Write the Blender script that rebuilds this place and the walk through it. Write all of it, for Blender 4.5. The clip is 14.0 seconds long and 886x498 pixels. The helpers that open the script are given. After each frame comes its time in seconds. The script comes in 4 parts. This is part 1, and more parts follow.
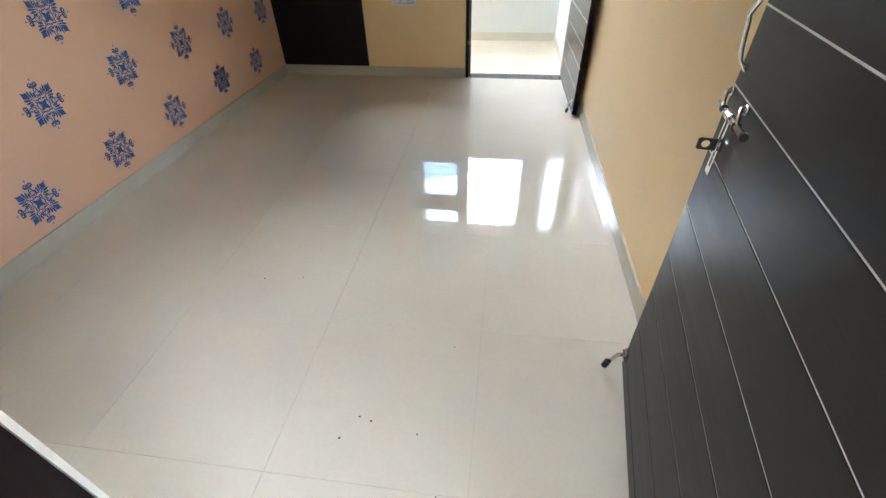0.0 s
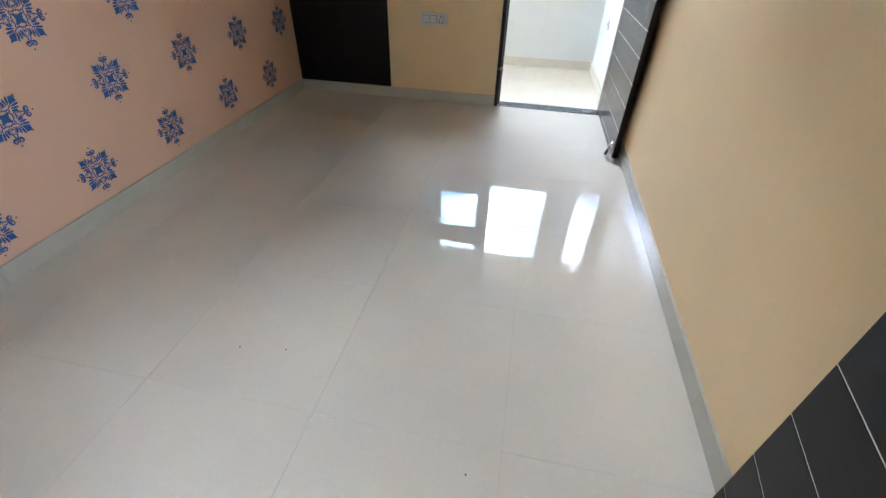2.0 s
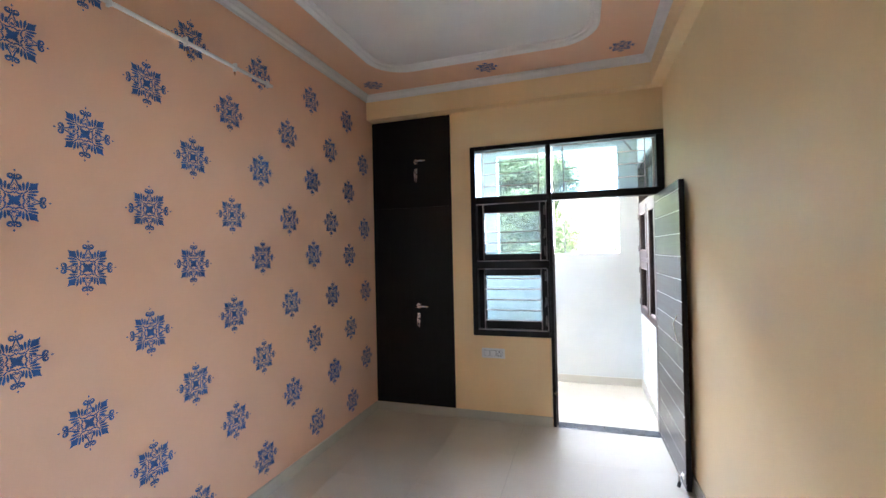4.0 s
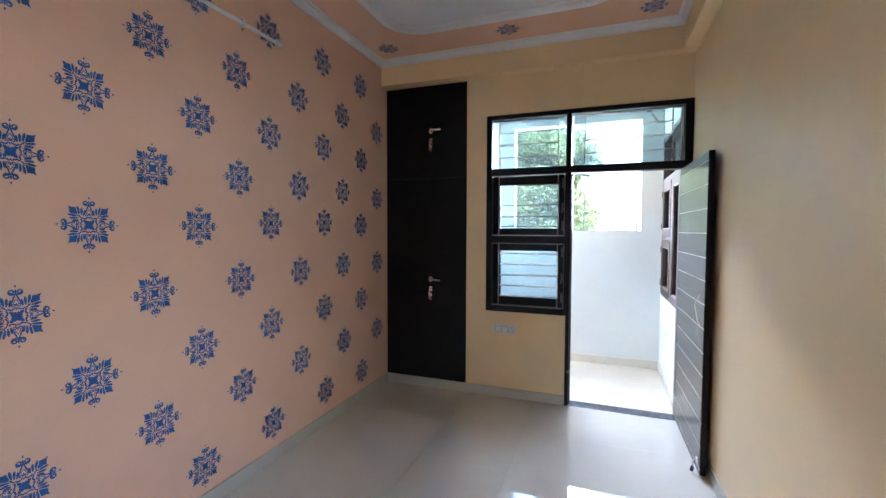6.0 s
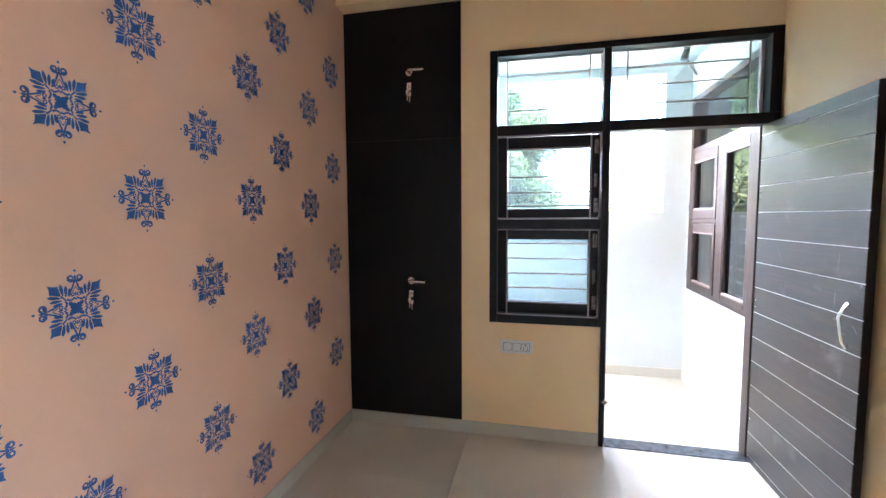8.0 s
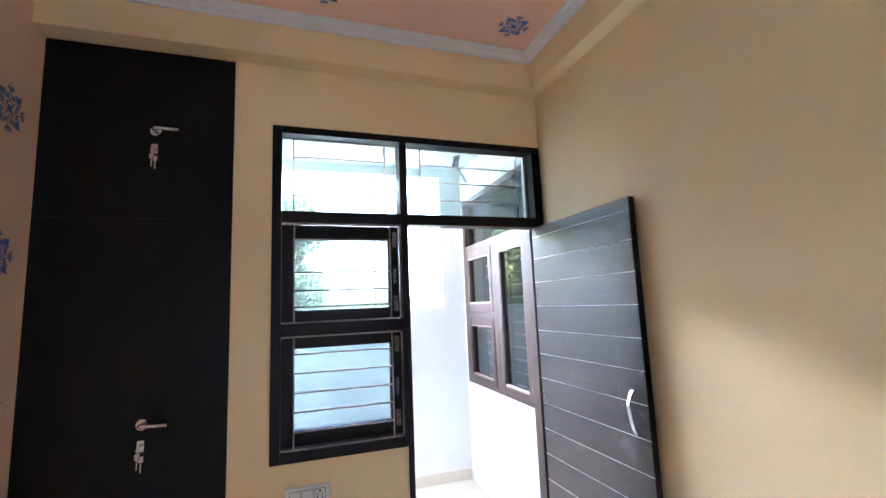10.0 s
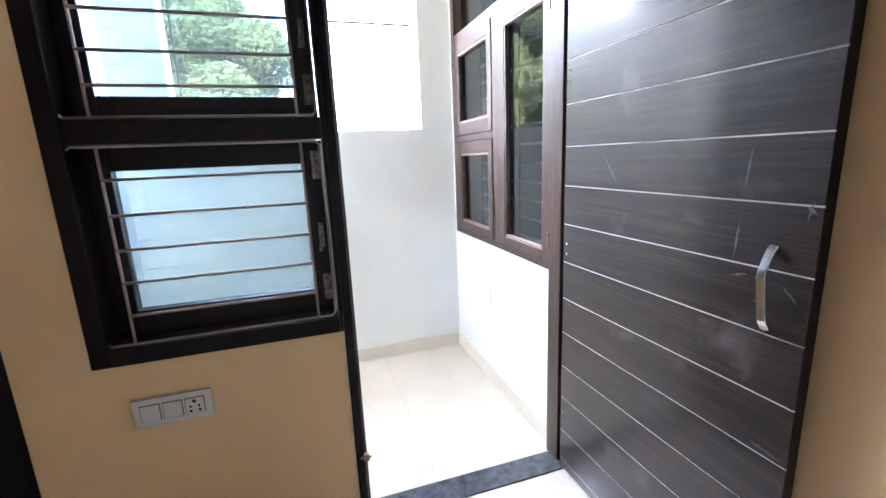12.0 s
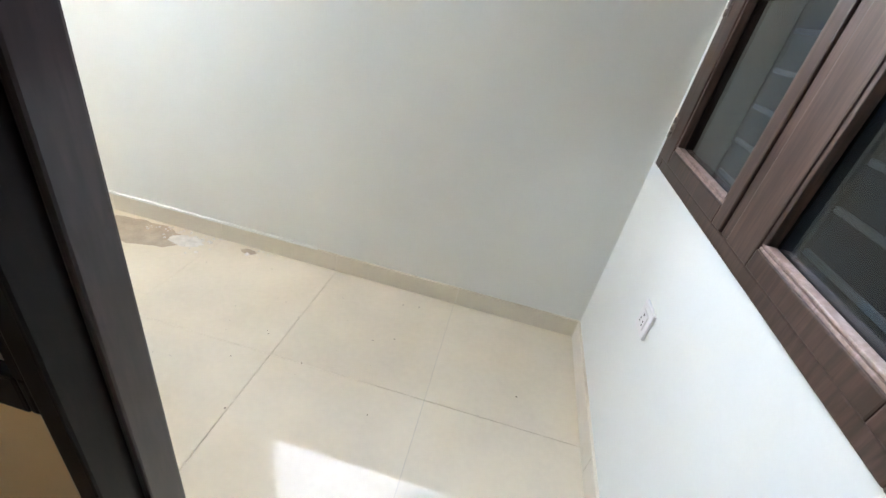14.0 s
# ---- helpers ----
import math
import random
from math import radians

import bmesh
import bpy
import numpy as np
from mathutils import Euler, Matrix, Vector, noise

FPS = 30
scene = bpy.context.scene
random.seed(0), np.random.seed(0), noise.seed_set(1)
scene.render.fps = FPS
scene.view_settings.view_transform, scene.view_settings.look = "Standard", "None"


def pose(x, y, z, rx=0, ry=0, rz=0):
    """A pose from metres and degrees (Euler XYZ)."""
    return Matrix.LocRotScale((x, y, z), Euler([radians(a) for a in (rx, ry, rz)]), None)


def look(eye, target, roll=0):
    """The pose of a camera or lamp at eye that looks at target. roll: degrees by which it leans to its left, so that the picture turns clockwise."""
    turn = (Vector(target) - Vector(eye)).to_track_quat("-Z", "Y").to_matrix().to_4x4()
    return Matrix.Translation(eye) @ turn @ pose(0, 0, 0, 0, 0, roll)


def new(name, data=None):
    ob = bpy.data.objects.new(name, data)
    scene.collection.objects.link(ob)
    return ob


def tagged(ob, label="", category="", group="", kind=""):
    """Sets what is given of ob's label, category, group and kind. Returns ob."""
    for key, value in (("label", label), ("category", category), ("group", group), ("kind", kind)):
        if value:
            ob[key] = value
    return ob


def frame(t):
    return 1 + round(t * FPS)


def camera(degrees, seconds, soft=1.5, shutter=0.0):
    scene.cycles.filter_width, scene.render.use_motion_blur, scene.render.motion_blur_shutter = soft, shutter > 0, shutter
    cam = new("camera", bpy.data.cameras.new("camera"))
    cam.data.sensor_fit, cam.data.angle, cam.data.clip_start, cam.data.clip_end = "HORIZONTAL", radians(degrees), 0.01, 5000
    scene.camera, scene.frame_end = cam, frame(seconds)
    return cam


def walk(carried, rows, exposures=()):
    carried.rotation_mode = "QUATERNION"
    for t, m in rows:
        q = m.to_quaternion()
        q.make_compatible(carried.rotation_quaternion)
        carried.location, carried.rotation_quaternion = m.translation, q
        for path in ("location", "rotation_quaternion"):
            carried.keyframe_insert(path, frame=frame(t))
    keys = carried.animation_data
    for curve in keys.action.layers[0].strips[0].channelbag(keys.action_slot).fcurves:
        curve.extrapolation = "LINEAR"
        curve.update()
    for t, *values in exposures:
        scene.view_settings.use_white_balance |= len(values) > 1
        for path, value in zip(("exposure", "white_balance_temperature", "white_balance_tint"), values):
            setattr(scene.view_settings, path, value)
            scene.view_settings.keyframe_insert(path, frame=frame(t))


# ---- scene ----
cam = camera(92.1, 14.0)
PATH = [
    (0, (0.216, -0.229, 1.298), (-0.012, 1.304, 0.035), -1.4),
    (0.5, (0.155, -0.171, 1.295), (-0.056, 1.37, 0.037), -0.3),
    (1, (0.13, -0.063, 1.269), (-0.081, 1.493, 0.031), 0.3),
    (1.5, (0.108, 0.074, 1.247), (-0.122, 1.634, 0.016), 1.4),
    (2, (0.123, 0.187, 1.264), (-0.162, 1.747, 0.046), 1.7),
    (2.5, (0.146, 0.21, 1.357), (-0.236, 1.873, 0.314), 0.5),
    (3, (0.133, 0.152, 1.45), (-0.351, 1.958, 0.739), -0.7),
    (3.5, (0.164, 0.053, 1.556), (-0.419, 1.944, 1.267), -1.5),
    (4, (0.132, -0.09, 1.612), (-0.485, 1.813, 1.626), -1.3),
    (4.2, (0.111, -0.151, 1.641), (-0.513, 1.745, 1.767), -1.2),
    (6.3, (0.136, 0.111, 1.525), (-0.555, 1.976, 1.319), -0.2),
    (6.5, (0.096, 0.202, 1.498), (-0.572, 2.066, 1.213), -0.2),
    (7, (-0.032, 0.464, 1.459), (-0.692, 2.325, 1.143), -0.3),
    (7.2, (-0.142, 0.586, 1.461), (-0.767, 2.463, 1.168), -0.0),
    (9.3, (-0.804, 1.367, 1.658), (-0.734, 3.334, 2.013), -2.3),
    (9.5, (-0.805, 1.379, 1.659), (-0.595, 3.318, 2.103), -2.5),
    (10, (-0.727, 1.466, 1.585), (-0.092, 3.346, 1.84), -2.3),
    (10.5, (-0.595, 1.687, 1.473), (0.156, 3.538, 1.381), -1.7),
    (11, (-0.446, 1.954, 1.428), (0.218, 3.818, 1.143), -1.8),
    (11.5, (-0.384, 2.252, 1.428), (0.25, 4.125, 1.128), -1.9),
    (12, (-0.234, 2.494, 1.375), (0.361, 4.356, 0.953), -2.4),
    (12.5, (-0.029, 2.751, 1.295), (0.399, 4.565, 0.572), 2.6),
    (13, (0.075, 3.079, 1.247), (0.433, 4.87, 0.428), 2.5),
    (13.5, (0.195, 3.398, 1.24), (0.4, 5.192, 0.382), 4.2),
    (13.7, (0.212, 3.53, 1.257), (0.294, 5.296, 0.321), 8.0),
    (14, (0.252, 3.695, 1.262), (0.081, 5.396, 0.224), 12.0),
]
SKY, SUN = 0.15, 0.5
SKY_TINT = (0.88, 0.96, 1.04)
FAR_W, NORTH_W, WEST_W, HALL_W = 15000, 70, 0.25, 0.28
# stops, kelvin and tint of the phone's automatic exposure
EXPOSURES = [(0.0, 6.15, 6650, 9), (2.0, 6.0, 6150, 11), (3.0, 6.05, 6000, 13), (3.5, 6.15, 6000, 14), (4.0, 6.3, 6050, 15), (6.5, 6.05, 5600, 14), (7.0, 6.2, 5700, 15), (9.5, 6.75, 6200, 18), (10.0, 6.55, 5700, 18), (10.5, 6.2, 5650, 16), (11.5, 6.0, 5850, 18), (12.5, 6.05, 6450, 18), (13.0, 5.85, 6700, 17), (13.5, 5.4, 6950, 15), (14.0, 5.15, 6800, 13)]
walk(cam, [(t, look(eye, target, roll)) for t, eye, target, roll in PATH], EXPOSURES)
SPECK_PLACES = [(-0.617, 1.079), (-0.785, 1.053), (-0.172, 0.462), (-0.132, 0.447), (0.022, 0.423), (0.108, 0.251), (0.102, 0.773), (-0.217, 0.381)]

# ---- world, sun ----
world = bpy.data.worlds.new("sky")
scene.world = world
world.use_nodes = True
wn = world.node_tree.nodes
sky = wn.new("ShaderNodeTexSky")
sky.sky_type = "NISHITA"
sky.sun_disc = False
sky.sun_elevation, sky.sun_rotation = radians(50), radians(200)
sky.air_density, sky.dust_density, sky.ozone_density = 1.0, 6.0, 0.6
wn["Background"].inputs["Strength"].default_value = SKY
world.node_tree.links.new(sky.outputs[0], wn["Background"].inputs["Color"])


def sky_lamp(name, m, width, height, watts):
    """Stands in for the bright overcast sky before an opening."""
    lamp = new(name, bpy.data.lights.new(name, "AREA"))
    lamp.data.shape, lamp.data.size, lamp.data.size_y, lamp.data.energy, lamp.data.color = "RECTANGLE", width, height, watts, SKY_TINT
    lamp.matrix_world = m


sky_lamp("sky_light_north", look((-2.6, 10.5, 8.0), (-0.2, 5.3, 2.0)), 7.0, 5.0, NORTH_W)
sky_lamp("sky_light_far", look((-18, 54, 14.5), (-0.2, 5.3, 2.0)), 75.0, 25.0, FAR_W)
sky_lamp("sky_light_west", look((-2.66, 4.94, 2.27), (0, 4.94, 2.1)), 0.7, 1.0, WEST_W)
sky_lamp("sky_light_hall", look((1.95, -1.7, 1.65), (0.0, -1.7, 1.4)), 1.7, 0.65, HALL_W)
sun = new("sun", bpy.data.lights.new("sun", "SUN"))
sun.data.energy, sun.data.angle, sun.data.color = SUN, radians(12), (1.0, 0.96, 0.9)
sun.matrix_world = pose(0, 0, 20, 40, 0, -200 + 180)


# ---- materials ----
def material(name, base, rough=0.5, spread=0.06, scale=6.0, fine=90.0, bump=0.0, metal=0.0, spec=0.5,
             stretch=(1, 1, 1), random_shift=0.0, rough_spread=0.08, coat=0.0):
    """A surface whose colour drifts at two scales, with fine relief."""
    m = bpy.data.materials.new(name)
    m.use_nodes = True
    nt = m.node_tree
    n, l = nt.nodes, nt.links
    b = n["Principled BSDF"]
    where = n.new("ShaderNodeTexCoord")
    place = n.new("ShaderNodeMapping")
    place.inputs["Scale"].default_value = stretch
    geo = n.new("ShaderNodeNewGeometry")
    l.new(geo.outputs["Position"], place.inputs["Vector"])
    big, small = n.new("ShaderNodeTexNoise"), n.new("ShaderNodeTexNoise")
    for tex, sc, det in ((big, scale, 4.0), (small, fine, 6.0)):
        tex.inputs["Scale"].default_value, tex.inputs["Detail"].default_value = sc, det
        l.new(place.outputs[0], tex.inputs["Vector"])
    mix = n.new("ShaderNodeMath")
    mix.operation = "MULTIPLY_ADD"
    mix.inputs[1].default_value = 0.35
    l.new(small.outputs["Fac"], mix.inputs[0])
    l.new(big.outputs["Fac"], mix.inputs[2])
    ramp = n.new("ShaderNodeValToRGB")
    ramp.color_ramp.elements[0].position, ramp.color_ramp.elements[1].position = 0.42, 0.92
    ramp.color_ramp.elements[0].color = (*[max(0, c * (1 - spread)) for c in base], 1)
    ramp.color_ramp.elements[1].color = (*[min(1, c * (1 + spread)) for c in base], 1)
    l.new(mix.outputs[0], ramp.inputs[0])
    colour = ramp.outputs[0]
    if random_shift:
        info = n.new("ShaderNodeObjectInfo")
        hsv = n.new("ShaderNodeHueSaturation")
        rng = n.new("ShaderNodeMapRange")
        rng.inputs["To Min"].default_value, rng.inputs["To Max"].default_value = 1 - random_shift, 1 + random_shift
        l.new(info.outputs["Random"], rng.inputs["Value"])
        l.new(rng.outputs[0], hsv.inputs["Value"])
        l.new(colour, hsv.inputs["Color"])
        colour = hsv.outputs[0]
    l.new(colour, b.inputs["Base Color"])
    rr = n.new("ShaderNodeMapRange")
    rr.inputs["To Min"].default_value, rr.inputs["To Max"].default_value = max(0.02, rough * (1 - rough_spread)), min(1, rough * (1 + rough_spread))
    l.new(big.outputs["Fac"], rr.inputs["Value"])
    l.new(rr.outputs[0], b.inputs["Roughness"])
    b.inputs["Metallic"].default_value, b.inputs["Specular IOR Level"].default_value = metal, spec
    b.inputs["Coat Weight"].default_value, b.inputs["Coat Roughness"].default_value = coat, 0.12
    if bump:
        bp = n.new("ShaderNodeBump")
        bp.inputs["Strength"].default_value, bp.inputs["Distance"].default_value = bump, 0.002
        l.new(small.outputs["Fac"], bp.inputs["Height"])
        l.new(bp.outputs[0], b.inputs["Normal"])
    return m


def wood(name, dark, light, rough, stretch, coat=0.0, bump=0.15, scuff=0.0, spec=0.5):
    """Veneer with fine veins that run along one axis, and faint chalky scuffs."""
    m = bpy.data.materials.new(name)
    m.use_nodes = True
    nt = m.node_tree
    n, l = nt.nodes, nt.links
    b = n["Principled BSDF"]
    geo, place = n.new("ShaderNodeNewGeometry"), n.new("ShaderNodeMapping")
    place.inputs["Scale"].default_value = stretch
    l.new(geo.outputs["Position"], place.inputs["Vector"])
    veins, broad = n.new("ShaderNodeTexNoise"), n.new("ShaderNodeTexNoise")
    for tex, sc, dist in ((veins, 14.0, 0.6), (broad, 3.0, 1.2)):
        tex.inputs["Scale"].default_value, tex.inputs["Detail"].default_value, tex.inputs["Distortion"].default_value = sc, 7.0, dist
        l.new(place.outputs[0], tex.inputs["Vector"])
    mul = n.new("ShaderNodeMath")
    mul.operation = "MULTIPLY"
    l.new(veins.outputs["Fac"], mul.inputs[0])
    l.new(broad.outputs["Fac"], mul.inputs[1])
    ramp = n.new("ShaderNodeValToRGB")
    ramp.color_ramp.elements[0].position, ramp.color_ramp.elements[1].position = 0.18, 0.42
    ramp.color_ramp.elements[0].color, ramp.color_ramp.elements[1].color = (*dark, 1), (*light, 1)
    l.new(mul.outputs[0], ramp.inputs[0])
    colour = ramp.outputs[0]
    if scuff:
        spots = n.new("ShaderNodeTexNoise")
        spots.inputs["Scale"].default_value, spots.inputs["Detail"].default_value = 5.0, 8.0
        l.new(geo.outputs["Position"], spots.inputs["Vector"])
        cut = n.new("ShaderNodeMapRange")
        cut.inputs["From Min"].default_value, cut.inputs["From Max"].default_value = 0.62, 0.75
        cut.inputs["To Max"].default_value = scuff
        l.new(spots.outputs["Fac"], cut.inputs["Value"])
        mixc = n.new("ShaderNodeMix")
        mixc.data_type = "RGBA"
        l.new(cut.outputs[0], mixc.inputs["Factor"])
        l.new(colour, mixc.inputs["A"])
        mixc.inputs["B"].default_value = (0.25, 0.24, 0.24, 1)
        colour = mixc.outputs["Result"]
    l.new(colour, b.inputs["Base Color"])
    rr = n.new("ShaderNodeMapRange")
    rr.inputs["To Min"].default_value, rr.inputs["To Max"].default_value = rough * 0.8, rough * 1.25
    l.new(broad.outputs["Fac"], rr.inputs["Value"])
    l.new(rr.outputs[0], b.inputs["Roughness"])
    b.inputs["Specular IOR Level"].default_value = spec
    b.inputs["Coat Weight"].default_value, b.inputs["Coat Roughness"].default_value = coat, 0.14
    bp = n.new("ShaderNodeBump")
    bp.inputs["Strength"].default_value, bp.inputs["Distance"].default_value = bump, 0.001
    l.new(veins.outputs["Fac"], bp.inputs["Height"])
    l.new(bp.outputs[0], b.inputs["Normal"])
    return m


def clear_glass(name, tint, rough=0.0, least=0.07, dust=0.0):
    m = bpy.data.materials.new(name)
    m.use_nodes = True
    nt = m.node_tree
    n, l = nt.nodes, nt.links
    out = n["Material Output"]
    n.remove(n["Principled BSDF"])
    glossy, clear, mix, facing, power, lift = (n.new(k) for k in ("ShaderNodeBsdfGlossy", "ShaderNodeBsdfTransparent", "ShaderNodeMixShader", "ShaderNodeLayerWeight", "ShaderNodeMath", "ShaderNodeMath"))
    glossy.inputs["Roughness"].default_value = rough
    clear.inputs["Color"].default_value = (*tint, 1)
    facing.inputs["Blend"].default_value = 0.5
    power.operation, lift.operation = "POWER", "MULTIPLY_ADD"
    power.inputs[1].default_value = 3.0
    lift.inputs[1].default_value, lift.inputs[2].default_value = 0.9, least
    l.new(facing.outputs["Facing"], power.inputs[0])
    l.new(power.outputs[0], lift.inputs[0])
    l.new(lift.outputs[0], mix.inputs[0])
    l.new(clear.outputs[0], mix.inputs[1])
    l.new(glossy.outputs[0], mix.inputs[2])
    if dust:
        film, over = n.new("ShaderNodeBsdfTranslucent"), n.new("ShaderNodeMixShader")
        film.inputs["Color"].default_value = (0.8, 0.8, 0.8, 1)
        over.inputs[0].default_value = dust
        l.new(mix.outputs[0], over.inputs[1])
        l.new(film.outputs[0], over.inputs[2])
        l.new(over.outputs[0], out.inputs["Surface"])
    else:
        l.new(mix.outputs[0], out.inputs["Surface"])
    return m


def leaf_surface(name, deep, pale):
    """Thin leaves that pass on half of the light that falls on them."""
    m = bpy.data.materials.new(name)
    m.use_nodes = True
    n, l = m.node_tree.nodes, m.node_tree.links
    n.remove(n["Principled BSDF"])
    geo, drift, fine, add, ramp = (n.new(k) for k in ("ShaderNodeNewGeometry", "ShaderNodeTexNoise", "ShaderNodeTexNoise", "ShaderNodeMath", "ShaderNodeValToRGB"))
    drift.inputs["Scale"].default_value, drift.inputs["Detail"].default_value = 0.55, 3.0
    fine.inputs["Scale"].default_value = 9.0
    add.operation = "MULTIPLY_ADD"
    add.inputs[1].default_value = 0.3
    for tex in (drift, fine):
        l.new(geo.outputs["Position"], tex.inputs["Vector"])
    l.new(fine.outputs["Fac"], add.inputs[0])
    l.new(drift.outputs["Fac"], add.inputs[2])
    l.new(add.outputs[0], ramp.inputs[0])
    ramp.color_ramp.elements[0].position, ramp.color_ramp.elements[1].position = 0.5, 0.82
    ramp.color_ramp.elements[0].color, ramp.color_ramp.elements[1].color = (*deep, 1), (*pale, 1)
    back, front, mix = n.new("ShaderNodeBsdfTranslucent"), n.new("ShaderNodeBsdfDiffuse"), n.new("ShaderNodeMixShader")
    for shader in (back, front):
        l.new(ramp.outputs[0], shader.inputs["Color"])
    mix.inputs[0].default_value = 0.5
    l.new(front.outputs[0], mix.inputs[1])
    l.new(back.outputs[0], mix.inputs[2])
    l.new(mix.outputs[0], n["Material Output"].inputs["Surface"])
    return m


PEACH = material("peach_paint", (0.80, 0.49, 0.33), 0.55, 0.03, 3.0, 140.0, 0.12)
CREAM = material("cream_paint", (0.86, 0.63, 0.345), 0.5, 0.03, 3.0, 140.0, 0.12)
WHITE = material("white_paint", (0.735, 0.76, 0.73), 0.6, 0.03, 3.0, 120.0, 0.15)
CEILING_WHITE = material("white_plaster", (0.74, 0.72, 0.70), 0.6, 0.03, 4.0, 120.0, 0.1)
HALL = material("hall_paint", (0.74, 0.73, 0.71), 0.6, 0.04, 3.0, 120.0, 0.1)
BLUE = material("stencil_blue", (0.021, 0.095, 0.30), 0.5, 0.35, 40.0, 220.0, 0.1)
TILE = material("polished_tile", (0.665, 0.61, 0.51), 0.025, 0.05, 2.2, 60.0, 0.0, random_shift=0.003, spec=0.62)
TILE_OUT = material("balcony_tile", (0.67, 0.61, 0.49), 0.03, 0.07, 3.0, 45.0, 0.0, random_shift=0.015, spec=0.2)
GROUT = material("grout", (0.48, 0.44, 0.385), 0.8, 0.1, 12.0, 120.0, 0.2)
SKIRT = material("skirting_tile", (0.56, 0.53, 0.44), 0.25, 0.05, 4.0, 80.0, 0.05, random_shift=0.02)
SKIRT_OUT = material("balcony_skirting_tile", (0.68, 0.64, 0.54), 0.3, 0.05, 4.0, 80.0, 0.05, random_shift=0.02)
GRANITE = material("dark_granite", (0.075, 0.08, 0.09), 0.14, 0.6, 26.0, 160.0, 0.0)
FRAME_WOOD = wood("dark_frame_wood", (0.0045, 0.002, 0.0025), (0.012, 0.0055, 0.0055), 0.38, (6, 6, 1), bump=0.03, spec=0.2)
BROWN_WOOD = wood("brown_frame_wood", (0.038, 0.021, 0.015), (0.098, 0.056, 0.042), 0.38, (7, 7, 0.7), scuff=0.06, bump=0.04)
LEAF_WOOD = wood("door_veneer", (0.012, 0.0085, 0.0085), (0.052, 0.033, 0.0265), 0.42, (0.3, 0.34, 14), scuff=0.3, bump=0.02, spec=0.5, coat=0.55)
# lighter copy of the frame wood: light on the rebate face as colour
LIT_FRAME_WOOD = wood("lit_frame_wood", (0.028, 0.018, 0.019), (0.058, 0.036, 0.037), 0.35, (6, 6, 0.8), bump=0.02, spec=0.5, coat=0.35)
BEAD_WOOD = wood("bead_wood", (0.22, 0.155, 0.13), (0.42, 0.31, 0.27), 0.4, (7, 7, 0.7), bump=0.04)
ENTRY_WOOD = wood("entry_veneer", (0.007, 0.006, 0.006), (0.014, 0.012, 0.012), 0.36, (0.6, 0.5, 9), scuff=0.05, bump=0.015, spec=0.28)
LAMINATE = wood("cupboard_laminate", (0.003, 0.002, 0.0025), (0.006, 0.004, 0.0045), 0.4, (5, 5, 0.8), bump=0.02, spec=0.22)
INLAY = material("pale_inlay", (0.72, 0.70, 0.70), 0.4, 0.1, 12.0)
STEEL = material("bright_steel", (0.62, 0.61, 0.60), 0.2, 0.08, 20.0, 160.0, 0.0, metal=1.0)
GRILLE = material("painted_grille", (0.44, 0.36, 0.34), 0.35, 0.12, 20.0, 160.0, 0.0, metal=0.2)
PLASTIC = material("white_plastic", (0.74, 0.73, 0.72), 0.3, 0.02, 8.0)
DARK = material("black_plastic", (0.03, 0.03, 0.032), 0.4, 0.1, 12.0)
NETTING = material("net_cord", (0.10, 0.12, 0.11), 0.7, 0.1, 20.0)
GLASS = clear_glass("window_glass", (0.60, 0.71, 0.75), dust=0.015)
DARK_GLASS = clear_glass("tinted_glass", (0.52, 0.58, 0.62), least=0.05)
LEAVES = leaf_surface("leaves", (0.055, 0.080, 0.042), (0.100, 0.118, 0.055))
BARK = material("bark", (0.14, 0.10, 0.07), 0.9, 0.25, 8.0, 50.0, 0.6)
GROUND = material("earth", (0.24, 0.21, 0.16), 0.95, 0.3, 0.2, 4.0, 0.2)
DUST = material("plaster_crumbs", (0.62, 0.60, 0.55), 0.9, 0.15, 30.0)
MUD = material("dried_mud", (0.37, 0.305, 0.225), 0.35, 0.2, 14.0, 90.0, 0.3)
# skylight on the inner grille bars, painted on as pale blue
BAR_SKYLIGHT = material("bar_skylight", (0.72, 0.78, 0.88), 0.5, 0.1, 20.0)
# shade of the side room, put into its wall colour
ROOM_SHADE = material("painted_room_shade", (0.11, 0.135, 0.17), 0.6, 0.1, 5.0, 90.0, 0.1)
CHALK = material("chalky_scratch", (0.13, 0.13, 0.135), 0.8, 0.3, 40.0)
SPECK = material("dirt_specks", (0.09, 0.06, 0.04), 0.9, 0.4, 30.0)
WORN_STEEL = material("worn_steel", (0.20, 0.17, 0.155), 0.38, 0.75, 60.0, 260.0, 0.3, metal=0.8)
BRASS = material("old_brass", (0.26, 0.21, 0.14), 0.35, 0.1, 20.0, metal=1.0)


# ---- mesh helpers ----
def box(bm, x0, x1, y0, y1, z0, z1):
    vs = [bm.verts.new(p) for p in ((x0, y0, z0), (x1, y0, z0), (x1, y1, z0), (x0, y1, z0), (x0, y0, z1), (x1, y0, z1), (x1, y1, z1), (x0, y1, z1))]
    for f in ((0, 3, 2, 1), (4, 5, 6, 7), (0, 1, 5, 4), (1, 2, 6, 5), (2, 3, 7, 6), (3, 0, 4, 7)):
        bm.faces.new([vs[i] for i in f])


def boxes(*rows, bevel=0.0):
    bm = bmesh.new()
    for r in rows:
        box(bm, *r)
    if bevel:
        bmesh.ops.bevel(bm, geom=list(bm.edges), offset=bevel, segments=2, affect="EDGES", profile=0.6)
    return bm


